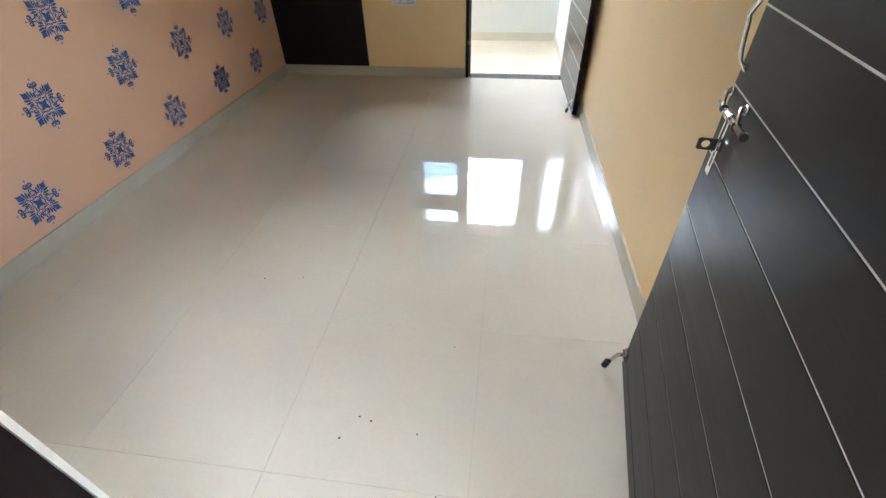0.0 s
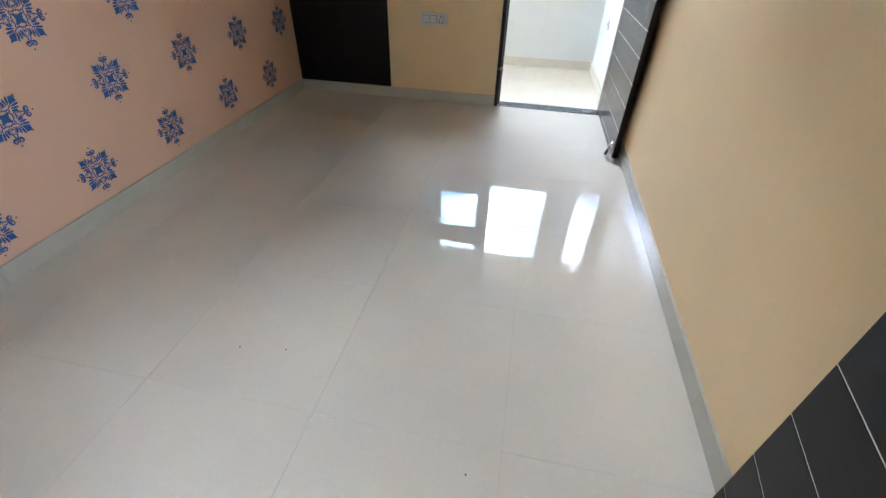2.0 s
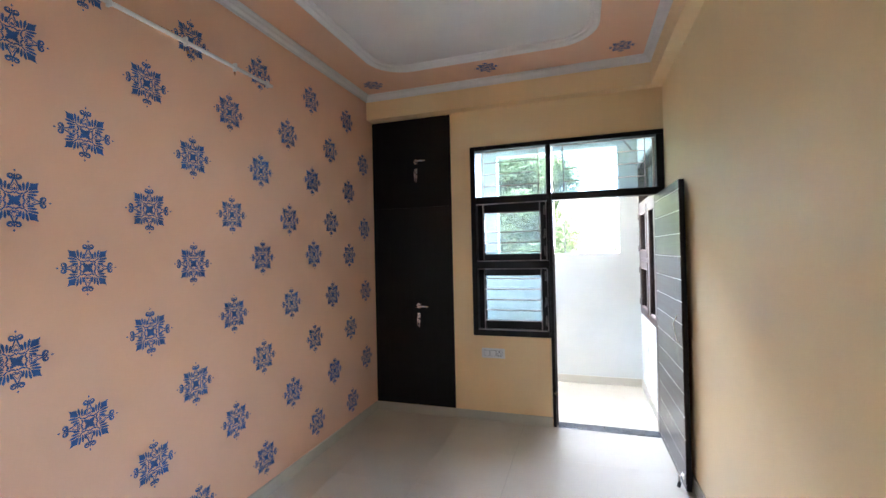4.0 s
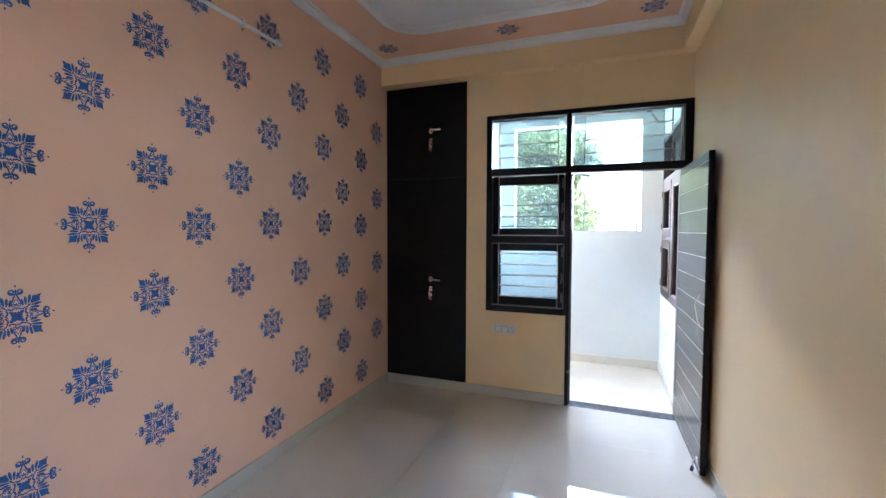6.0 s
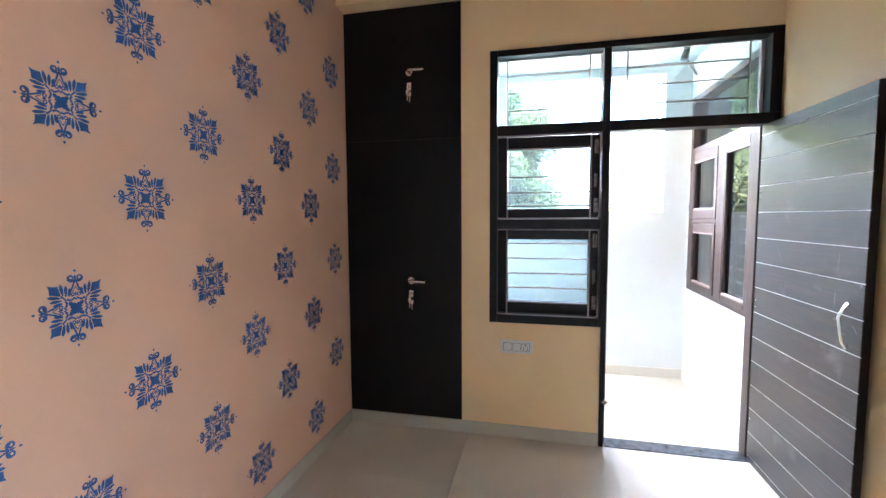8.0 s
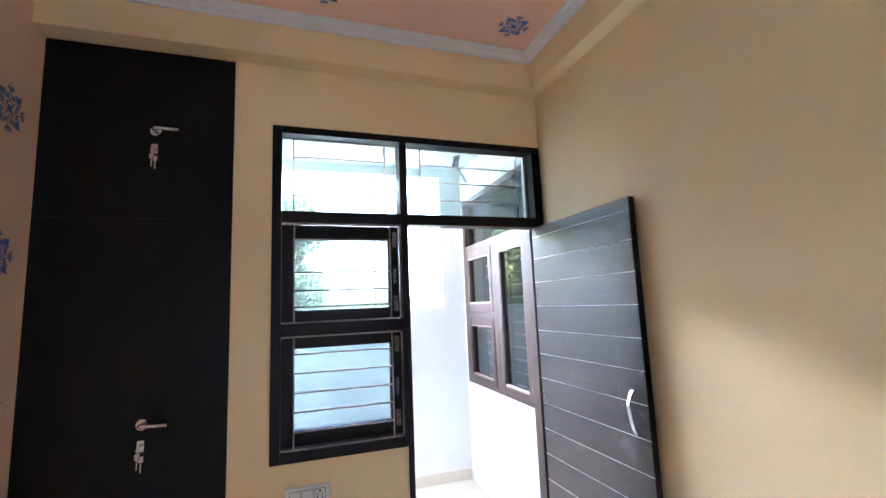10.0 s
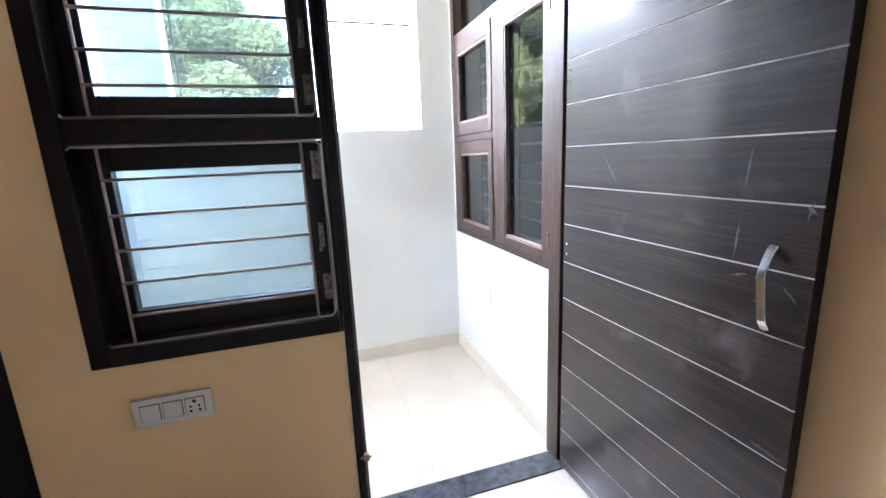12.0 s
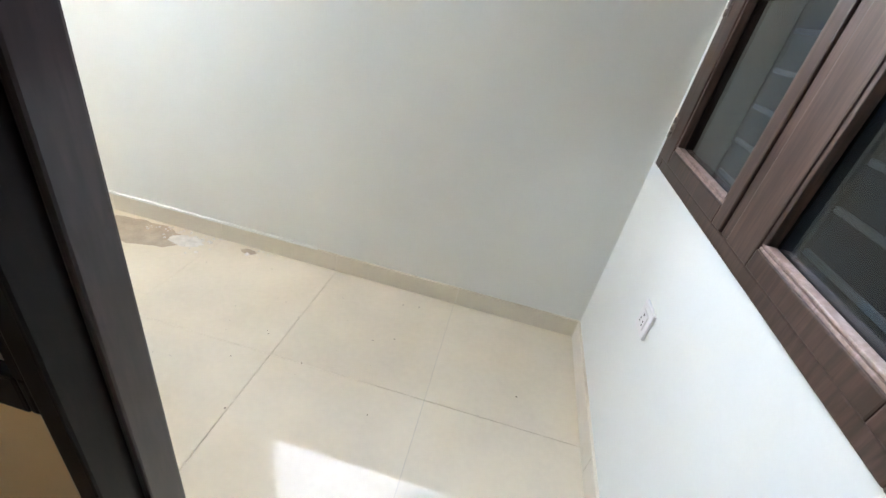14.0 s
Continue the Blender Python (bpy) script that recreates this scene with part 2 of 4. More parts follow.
def rod(bm, p, q, r, n=10, r2=None):
    """A round bar from p to q."""
    p, q = Vector(p), Vector(q)
    turn = (q - p).to_track_quat("Z", "Y")
    r2 = r if r2 is None else r2
    rings = [[bm.verts.new(c + turn @ Vector((rad * math.cos(2 * math.pi * i / n), rad * math.sin(2 * math.pi * i / n), 0))) for i in range(n)] for c, rad in ((p, r), (q, r2))]
    for i in range(n):
        bm.faces.new([rings[0][i], rings[0][(i + 1) % n], rings[1][(i + 1) % n], rings[1][i]])
    bm.faces.new(rings[0][::-1])
    bm.faces.new(rings[1])


def tube(bm, pts, r, n=8):
    """A bent bar through pts."""
    pts = [Vector(p) for p in pts]
    rings = []
    for i, p in enumerate(pts):
        a, b = pts[max(i - 1, 0)], pts[min(i + 1, len(pts) - 1)]
        turn = (b - a).to_track_quat("Z", "Y")
        rings.append([bm.verts.new(p + turn @ Vector((r * math.cos(2 * math.pi * k / n), r * math.sin(2 * math.pi * k / n), 0))) for k in range(n)])
    for u, v in zip(rings, rings[1:]):
        for k in range(n):
            bm.faces.new([u[k], u[(k + 1) % n], v[(k + 1) % n], v[k]])
    bm.faces.new(rings[0][::-1])
    bm.faces.new(rings[-1])


def part(name, bm, mat, parent=None, label="", kind="", smooth=False):
    me = bpy.data.meshes.new(name)
    bmesh.ops.recalc_face_normals(bm, faces=list(bm.faces))
    bm.to_mesh(me)
    bm.free()
    me.materials.append(mat)
    if smooth:
        me.shade_smooth()
    ob = new(name, me)
    ob.parent = parent
    return tagged(ob, label=label, kind=kind)


def thing(name, x, y, z, label, category, group="", rz=0):
    ob = new(name)
    ob.empty_display_size = 0.1
    ob.matrix_basis = pose(x, y, z, 0, 0, rz)
    return tagged(ob, label, category, group)


def structure(name, bm, mat, label="", category=""):
    return tagged(part(name, bm, mat), label, category, kind="structure")


# ---- plan, in metres ----
WEST, NORTH, SOUTH, EAST = -1.915, 3.912, -0.07, 0.812    # faces of the room's walls
N_OUT = 4.025                                             # balcony face of the room's north wall
B_NORTH, B_EAST, B_TOP = 5.316, 0.772, 2.89               # balcony faces and ceiling
TOP, SOFFIT = 3.2, 2.966                                  # ceiling, underside of the dropped band
BAND_Y, BAND_X = 3.80, 0.712                              # faces of the dropped band
CUP = (-1.911, -1.068, 0.088, 2.956)                      # cupboard x0 x1 z0 z1
WIN_X0, DOOR_X0, DOOR_X1 = -0.873, -0.105, 0.735
W_Z0, W_Z1, HEAD = 0.806, 2.612, 2.06
OP = (-0.88, 0.556, 1.558, 2.81)                          # balcony opening x0 x1 z0 z1
BW = (4.057, 5.28, 0.865, 2.557)                          # balcony window y0 y1 z0 z1

# ---- walls ----
structure("wall_west", boxes((WEST - 0.12, WEST, -0.21, 4.6, -0.02, 3.4)), PEACH, "peach painted wall with blue stencilled motifs", "wall")
structure("wall_north", boxes(
    (WEST, CUP[0] - 0.001, NORTH, N_OUT, -0.02, SOFFIT), (CUP[0] - 0.001, CUP[1] + 0.001, NORTH, N_OUT, -0.02, CUP[2] - 0.001),
    (CUP[1] + 0.001, WIN_X0, NORTH, N_OUT, -0.02, SOFFIT), (WIN_X0, DOOR_X0 - 0.044, NORTH, N_OUT, -0.02, W_Z0),
    (WIN_X0, EAST, NORTH, N_OUT, W_Z1, SOFFIT)), CREAM, "cream painted plaster wall", "wall")
structure("wall_east", boxes((EAST, EAST + 0.12, -0.21, N_OUT, -0.02, 3.4)), CREAM, "cream painted plaster wall", "wall")
structure("wall_south", boxes((WEST, -0.325, -0.21, SOUTH, -0.02, 3.4), (-0.325, -0.2345, -0.21, SOUTH, 2.13, 3.4), (0.655, EAST, -0.21, SOUTH, -0.02, 3.4), (-0.2345, 0.655, -0.21, SOUTH, 2.13, 3.4)),
          WHITE, "cream painted wall round the entrance", "wall")
structure("dropped_band", boxes((WEST, EAST, BAND_Y, N_OUT, SOFFIT, 3.4), (BAND_X, EAST, SOUTH, BAND_Y, SOFFIT, 3.4)), CREAM,
          "cream dropped band under the ceiling", "beam")
structure("balcony_wall_north", boxes(
    (-2.6, OP[0], B_NORTH, 5.47, -0.1, 3.0), (OP[1], 1.0, B_NORTH, 5.47, -0.1, 3.0),
    (OP[0], OP[1], B_NORTH, 5.47, -0.1, OP[2]), (OP[0], OP[1], B_NORTH, 5.47, OP[3], 3.0)), WHITE, "white painted parapet wall with a wide opening", "wall")
structure("balcony_wall_east", boxes(
    (B_EAST, 0.93, N_OUT, B_NORTH, -0.1, BW[2]), (B_EAST, 0.93, N_OUT, B_NORTH, BW[3], 3.0), (B_EAST, 0.93, BW[1], B_NORTH, BW[2], BW[3])),
    WHITE, "white painted wall under a brown window", "wall")
structure("balcony_wall_west", boxes((-2.72, -2.6, 4.56, 5.47, -0.1, 1.75), (-2.72, -2.6, 4.56, 5.47, 2.8, 3.0)), WHITE, "white painted wall", "wall")
structure("cupboard_recess", boxes((-2.72, -1.03, 4.50, 4.56, -0.02, 3.0), (-1.03, -0.91, N_OUT, 4.56, -0.02, 3.0)),
          WHITE, "white painted back of the cupboard recess", "wall")
structure("balcony_ceiling", boxes((-2.72, 1.0, N_OUT, 5.6, B_TOP, 3.0)), WHITE, "white painted balcony ceiling", "ceiling")

structure("wall_edge", boxes((-0.325, -0.2345, -0.077, SOUTH, 0.0, 2.13)), SKIRT, "beige plastered edge beside the entrance frame", "wall")

# hall behind the entrance
structure("hall_wall", boxes((-1.6, -1.5, -3.2, -0.21, -0.02, 3.0), (1.9, 2.0, -3.2, -2.6, -0.02, 3.0), (1.9, 2.0, -0.8, -0.21, -0.02, 3.0), (1.9, 2.0, -2.6, -0.8, -0.02, 1.3),
                             (1.9, 2.0, -2.6, -0.8, 2.0, 3.0), (-1.6, 2.0, -3.3, -3.2, -0.02, 3.0), (0.942, 2.0, -0.21, -0.1, -0.02, 3.0)), HALL, "plain painted hall walls", "wall")
structure("hall_ceiling", boxes((-1.6, 2.0, -3.3, -0.21, 3.0, 3.1)), CEILING_WHITE, "plain white hall ceiling", "ceiling")
structure("hall_floor", boxes((-1.6, 2.0, -3.3, -0.21, -0.1, 0.0)), TILE, "polished tile hall floor", "floor")

# room behind the balcony window; dark walls stand in for its shade
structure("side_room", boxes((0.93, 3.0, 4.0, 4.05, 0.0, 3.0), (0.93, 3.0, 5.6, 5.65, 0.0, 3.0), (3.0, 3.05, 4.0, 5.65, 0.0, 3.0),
                             (0.93, 3.0, 4.0, 5.65, -0.05, 0.0), (0.93, 3.0, 4.0, 5.65, 3.0, 3.05)), ROOM_SHADE, "room behind the balcony window, its darkness put into the wall colour", "wall")


# ---- ceiling with its tray ----
def rounded(x0, x1, y0, y1, r, n=8):
    pts = []
    for cx, cy, a0 in ((x1 - r, y1 - r, 0), (x0 + r, y1 - r, 90), (x0 + r, y0 + r, 180), (x1 - r, y0 + r, 270)):
        for i in range(n + 1):
            a = radians(a0 + 90 * i / n)
            pts.append((cx + r * math.cos(a), cy + r * math.sin(a)))
    return pts


TRAY = (-1.495, 0.262, 0.43, 3.335)


def ring_faces(bm, a, za, b, zb):
    va, vb = [bm.verts.new((x, y, za)) for x, y in a], [bm.verts.new((x, y, zb)) for x, y in b]
    for i in range(len(a)):
        j = (i + 1) % len(a)
        bm.faces.new([va[i], va[j], vb[j], vb[i]])


def ceiling_border():
    """The flat border between the walls and the tray, 2 cm thick."""
    bm = bmesh.new()
    inner = rounded(*TRAY, 0.27)
    n = 9
    outer = []
    x0, x1, y0, y1 = WEST, BAND_X, SOUTH, BAND_Y
    for k, (cx, cy) in enumerate(((x1, y1), (x0, y1), (x0, y0), (x1, y0))):
        for i in range(n):
            px, py = inner[k * n + i]
            s = i / (n - 1)
            # half of each corner's points lie on either wall
            if k == 0:
                q = (x1, py + (y1 - py) * 2 * s) if s <= 0.5 else (x1 + (px - x1) * (2 * s - 1), y1)
            elif k == 1:
                q = (px + (x0 - px) * 2 * s, y1) if s <= 0.5 else (x0, y1 + (py - y1) * (2 * s - 1))
            elif k == 2:
                q = (x0, py + (y0 - py) * 2 * s) if s <= 0.5 else (x0 + (px - x0) * (2 * s - 1), y0)
            else:
                q = (px + (x1 - px) * 2 * s, y0) if s <= 0.5 else (x1, y0 + (py - y0) * (2 * s - 1))
            outer.append(q)
    ring_faces(bm, outer, TOP, inner, TOP)
    ring_faces(bm, outer, TOP + 0.02, inner, TOP + 0.02)
    ring_faces(bm, inner, TOP, inner, TOP + 0.02)
    return bm


structure("ceiling", ceiling_border(), PEACH, "peach painted plaster ceiling border with blue stencils", "ceiling")
tray = bmesh.new()
edge = rounded(*TRAY, 0.27)
ring_faces(tray, edge, TOP + 0.02, edge, TOP + 0.028)
tray.faces.new([tray.verts.new((x, y, TOP + 0.028)) for x, y in edge])
structure("ceiling_tray", tray, CEILING_WHITE, "white plaster ceiling tray", "ceiling")
structure("roof_slab", boxes((-2.1, 1.0, -0.25, 4.1, 3.4, 3.5)), CEILING_WHITE)


def moulding(loops):
    """A plaster profile swept along closed loops, each with its height."""
    bm = bmesh.new()
    for (a, za), (b, zb) in zip(loops, loops[1:]):
        ring_faces(bm, a, za, b, zb)
    return bm


def inset(t, d):
    return (t[0] + d, t[1] - d, t[2] + d, t[3] - d)


prof = ((-0.030, 0.0), (-0.030, -0.012), (-0.018, -0.018), (-0.004, -0.010), (0.010, -0.004), (0.016, 0.012), (0.028, 0.016), (0.032, 0.028))
structure("tray_moulding", moulding([(rounded(*inset(TRAY, d), 0.27 - d), TOP + z) for d, z in prof]), CEILING_WHITE, "white plaster moulding round the tray", "moulding")
rose = bmesh.new()
for rad, thick, drop in ((0.46, 0.045, 0.016), (0.34, 0.02, 0.012)):
    circ = lambda r: [((-0.617) + r * math.cos(2 * math.pi * i / 48), 1.88 + r * math.sin(2 * math.pi * i / 48)) for i in range(48)]
    for (ra, za), (rb, zb) in (((rad, 0.028), (rad + 0.005, 0.028 - drop)), ((rad + 0.005, 0.028 - drop), (rad + thick, 0.028 - drop)), ((rad + thick, 0.028 - drop), (rad + thick + 0.005, 0.028))):
        ring_faces(rose, circ(ra), TOP + za, circ(rb), TOP + zb)
for k in range(4):
    a = radians(45 + 90 * k)
    for j in range(-2, 3):
        b2 = a + j * 0.09
        p = (-0.617 + 0.47 * math.cos(b2), 1.88 + 0.47 * math.sin(b2), TOP + 0.018)
        q = (-0.617 + 0.62 * math.cos(b2), 1.88 + 0.62 * math.sin(b2), TOP + 0.022)
        rod(rose, p, q, 0.013, 8, 0.008)
structure("ceiling_rose", rose, CEILING_WHITE, "white plaster ring moulding in the tray", "moulding")


def cornice():
    """Stepped plaster cornice along the four sides under the ceiling."""
    prof = ((0.0, -0.056), (0.008, -0.056), (0.012, -0.04), (0.028, -0.026), (0.034, -0.012), (0.055, -0.008), (0.06, 0.0))
    bm = bmesh.new()
    loops = []
    for d, z in prof:
        x0, x1, y0, y1 = WEST + d, BAND_X - d, SOUTH + d, BAND_Y - d
        loops.append(([(x0, y0), (x1, y0), (x1, y1), (x0, y1)], TOP + z))
    for (a, za), (b, zb) in zip(loops, loops[1:]):
        ring_faces(bm, a, za, b, zb)
    return bm


structure("cornice", cornice(), CEILING_WHITE, "white stepped plaster cornice", "moulding")

# ---- balcony threshold ----
structure("threshold", boxes((DOOR_X0, DOOR_X1 + 0.01, NORTH - 0.002, 4.03, -0.02, 0.006), bevel=0.002), GRANITE, "dark grey granite door sill", "threshold")
structure("floor", boxes((WEST - 0.1, EAST + 0.1, -0.21, 4.055, -0.12, -0.004)), GROUT, "cream polished tile floor with thin joints", "floor")
structure("balcony_floor", boxes((-2.72, 0.93, 4.03, 5.47, -0.12, -0.0045)), GROUT, "cream matt tile balcony floor", "floor")


def ragged_strip(name, pts, widths, across, lift, mat, label):
    """A thin coat with an uneven edge: from pts, each width wide in the direction across, lift proud of its ground."""
    bm = bmesh.new()
    across, lift = Vector(across), Vector(lift)
    rims2 = []
    for p, w in zip(pts, widths):
        p = Vector(p)
        rims2.append([bm.verts.new(q) for q in (p, p + lift, p + lift * 0.9 + across * w, p + across * w)])
    for u, v in zip(rims2, rims2[1:]):
        for k in range(4):
            bm.faces.new([u[k], u[(k + 1) % 4], v[(k + 1) % 4], v[k]])
    bm.faces.new(rims2[0])
    bm.faces.new(rims2[-1][::-1])
    structure(name, bm, mat, label, "trim")


FILLER = material("dried_filler", (0.80, 0.64, 0.42), 0.7, 0.12, 20.0, 90.0, 0.2)
rag = random.Random(21)
zs = [0.10 + 0.704 * k / 40 for k in range(41)]
ragged_strip("filler_strip", [(-0.1495, NORTH, z) for z in zs], [0.0115 + 0.004 * noise.noise(Vector((0, z * 12, 0))) + rag.uniform(-0.001, 0.001) for z in zs], (-1, 0, 0), (0, -0.0012, 0), FILLER, "pale dried filler along the window frame")
xs = [-2.55 + 2.05 * k / 110 for k in range(111)]
ragged_strip("paint_edge", [(x, B_NORTH, 0.0915) for x in xs], [0.006 + 0.006 * abs(noise.noise(Vector((x * 9, 0, 0)))) + rag.uniform(0, 0.003) for x in xs], (0, 0, 1), (0, -0.0125, 0), WHITE, "ragged edge of white paint over the skirting")

# ---- window and door frame of the north wall ----
def hinge_plate(name, parent, x, y, z, h=0.09):
    bm = boxes((x - 0.013, x + 0.013, y - 0.003, y, z - h / 2, z + h / 2), bevel=0.001)
    rod(bm, (x, y - 0.006, z - h / 2), (x, y - 0.006, z + h / 2), 0.006)
    return part(name, bm, WORN_STEEL, parent, "worn steel hinge")


north_frame = thing("door_window_frame", DOOR_X0, 3.98, 0, "near-black wooden frame joining a two-pane window, fanlights and the balcony doorway", "window frame")
FY0, FY1 = 3.904, 4.004


def north_part(name, rows, mat=FRAME_WOOD, label="", bevel=0.004, parent=None):
    bm = boxes(*rows, bevel=bevel)
    ob = part(name, bm, mat, parent or north_frame, label)
    ob.matrix_parent_inverse = north_frame.matrix_basis.inverted()
    return ob


north_part("window_jamb", [(WIN_X0, WIN_X0 + 0.05, FY0, FY1, W_Z0, W_Z1)])
north_part("door_jamb", [(-0.148, DOOR_X0 - 0.012, FY0, FY1, 0.0, 2.571)])
north_part("mullion", [(-0.160, -0.148, FY0 + 0.001, FY1 - 0.001, 0.861, 2.571)], bevel=0)
north_part("rebate_strip", [(DOOR_X0 - 0.012, DOOR_X0, 3.952, FY1 + 0.001, 0.0, 2.062)], label="rebate strip of the jamb, coloured lighter for the light on it", mat=LIT_FRAME_WOOD)
north_part("door_jamb", [(DOOR_X1, EAST, 3.962, 4.05, 0.0, 2.06)], label="dark jamb on the hinge side", mat=BROWN_WOOD)
north_part("head_jamb", [(0.752, EAST, FY0, FY1, 2.126, 2.571)])
north_part("top_rail", [(WIN_X0 + 0.05, EAST, FY0, FY1, 2.571, W_Z1)])
north_part("transom", [(WIN_X0 + 0.05, -0.16, FY0, FY1, 2.062, 2.126), (-0.117, EAST, FY0, FY1, 2.062, 2.126)])
north_part("middle_rail", [(WIN_X0 + 0.05, -0.16, FY0, FY1, 1.446, 1.510)])
north_part("sill_rail", [(WIN_X0 + 0.05, -0.16, FY0, FY1, W_Z0, 0.861), (-0.16, -0.148, FY0 + 0.001, FY1, W_Z0, 0.861)])
for x0, x1 in ((WIN_X0 + 0.05, -0.16), (-0.105, 0.752)):
    ob = north_part("fanlight_pane", [(x0, x1, 4.010, 4.014, 2.126, 2.571)], GLASS, "clear fixed pane", bevel=0)
    ob.visible_shadow = False
north_part("glazing_bead", [(0.738, 0.752, 3.99, 4.03, 2.126, 2.571)], GRILLE, "pale bead beside the pane", bevel=0.002)
latch = boxes((-0.122, -0.103, FY0 - 0.012, FY0 + 0.004, 0.296, 0.322), bevel=0.002)
rod(latch, (-0.135, FY0 - 0.006, 0.309), (-0.095, FY0 - 0.006, 0.309), 0.005)
ob = part("latch_keeper", latch, BRASS, north_frame, "small worn brass keeper")
ob.matrix_parent_inverse = north_frame.matrix_basis.inverted()


def casement(z0, z1, g0, g1):
    th = thing("window_casement", -0.49, 4.0, z0, "near-black wooden casement with clear glass, shut", "window", "casements")
    inv = th.matrix_basis.inverted()
    x0, x1, gx0, gx1 = -0.828, -0.162, -0.757, -0.225
    rows = {"stile": [(x0, gx0, 3.985, 4.03, z0 + 0.002, z1 - 0.002)], "stile_hinged": [(gx1, x1, 3.985, 4.03, z0 + 0.002, z1 - 0.002)],
            "bottom_rail": [(gx0, gx1, 3.987, 4.028, z0 + 0.002, g0)], "top_rail": [(gx0, gx1, 3.987, 4.028, g1, z1 - 0.002)]}
    for n, r in rows.items():
        part(n.replace("_hinged", ""), boxes(*r, bevel=0.004), FRAME_WOOD, th).matrix_parent_inverse = inv
    pane = part("pane", boxes((gx0, gx1, 4.006, 4.010, g0, g1)), GLASS, th, "clear glass pane")
    pane.visible_shadow = False
    pane.matrix_parent_inverse = inv
    for z in (z0 + 0.09, z1 - 0.08):
        hinge_plate("hinge", th, -0.185, 3.985, z).matrix_parent_inverse = inv
    zm = (z0 + z1) / 2 - 0.01
    bm = boxes((-0.197, -0.181, 3.972, 3.985, zm - 0.05, zm + 0.03), bevel=0.002)
    tube(bm, [(-0.189, 3.975, zm + 0.02), (-0.189, 3.955, zm + 0.01), (-0.191, 3.95, zm - 0.02), (-0.196, 3.952, zm - 0.06)], 0.006)
    part("casement_handle", bm, WORN_STEEL, th, "worn steel window handle").matrix_parent_inverse = inv


casement(0.861, 1.446, 0.945, 1.372)
casement(1.510, 2.062, 1.580, 1.977)


def rod_grille(x0, x1, z0, z1, v0, v1, bars, y=3.922, r=0.0045, loop=True):
    g = thing("window_grille", (x0 + x1) / 2, y, z0, "thin painted steel rod grille with rounded frame and level bars", "window grille", "grilles")
    inv = g.matrix_basis.inverted()
    if loop:
        bm = bmesh.new()
        c = 0.012
        pts = [(x0 + c, z0), (x1 - c, z0), (x1, z0 + c), (x1, z1 - c), (x1 - c, z1), (x0 + c, z1), (x0, z1 - c), (x0, z0 + c), (x0 + c, z0)]
        tube(bm, [(x, y, z) for x, z in pts], r)
        part("rim", bm, GRILLE, g, smooth=True).matrix_parent_inverse = inv
    for x in (v0, v1):
        bm = bmesh.new()
        rod(bm, (x, y, z0), (x, y, z1), r)
        part("upright", bm, GRILLE, g, smooth=True).matrix_parent_inverse = inv
    for z in bars:
        bm = bmesh.new()
        rod(bm, (v0, y - 0.004, z), (v1, y - 0.004, z), r)
        part("bar", bm, GRILLE, g, smooth=True).matrix_parent_inverse = inv


rod_grille(-0.828, -0.170, 0.864, 1.440, -0.757, -0.226, (0.953, 1.052, 1.149, 1.249, 1.349))
rod_grille(-0.828, -0.170, 1.516, 2.058, -0.757, -0.226, (1.598, 1.686, 1.787, 1.970))
rod_grille(-0.826, -0.166, 2.131, 2.566, -0.763, -0.236, (2.235, 2.35, 2.46), y=3.985, r=0.004)
rod_grille(-0.098, 0.734, 2.131, 2.566, -0.010, 0.672, (2.235, 2.35, 2.46), y=3.985, r=0.004)


# ---- doors ----
def plank_leaf(name, label, width, height, grooves, veneer, thick=0.035):
    """A leaf whose face lies at local x = 0, seen from -x; it runs from the hinge at y = 0 to y = -width."""
    th = thing(name, 0, 0, 0, label, "door")
    part("core", boxes((0.004, thick, -width, 0, 0.006, height), bevel=0.001), FRAME_WOOD, th)
    edges = [0.006] + list(grooves) + [height]
    for a, b in zip(edges, edges[1:]):
        if b - a > 0.01:
            part("plank", boxes((0, 0.0045, -width + 0.0005, -0.0005, a + 0.0022, b - 0.0022), bevel=0.0005), veneer, th)
    for g in grooves:
        part("inlay", boxes((0.0014, 0.0044, -width + 0.001, -0.001, g - 0.0020, g + 0.0020)), INLAY, th, "pale inlay line")
    return th


def foot_stop(parent, y, z, reach, drop=0.035):
    bm = boxes((-0.012, 0.0, y - 0.014, y + 0.014, z - 0.025, z + 0.02), bevel=0.002)
    rod(bm, (-0.01, y - 0.018, z), (-0.01, y + 0.018, z), 0.007)
    ob = part("foot_stop", bm, STEEL, parent, "steel flip-down door stop")
    arm = bmesh.new()
    tube(arm, [(-0.012, y, z), (-0.03, y, z - 0.006), (-reach, y, z - drop)], 0.0065)
    part("arm", arm, STEEL, ob, smooth=True)
    tip = bmesh.new()
    rod(tip, (-reach + 0.003, y, z - drop + 0.012), (-reach - 0.004, y, z - drop - 0.017), 0.011, 12)
    part("rubber_tip", tip, DARK, ob, "black rubber tip")


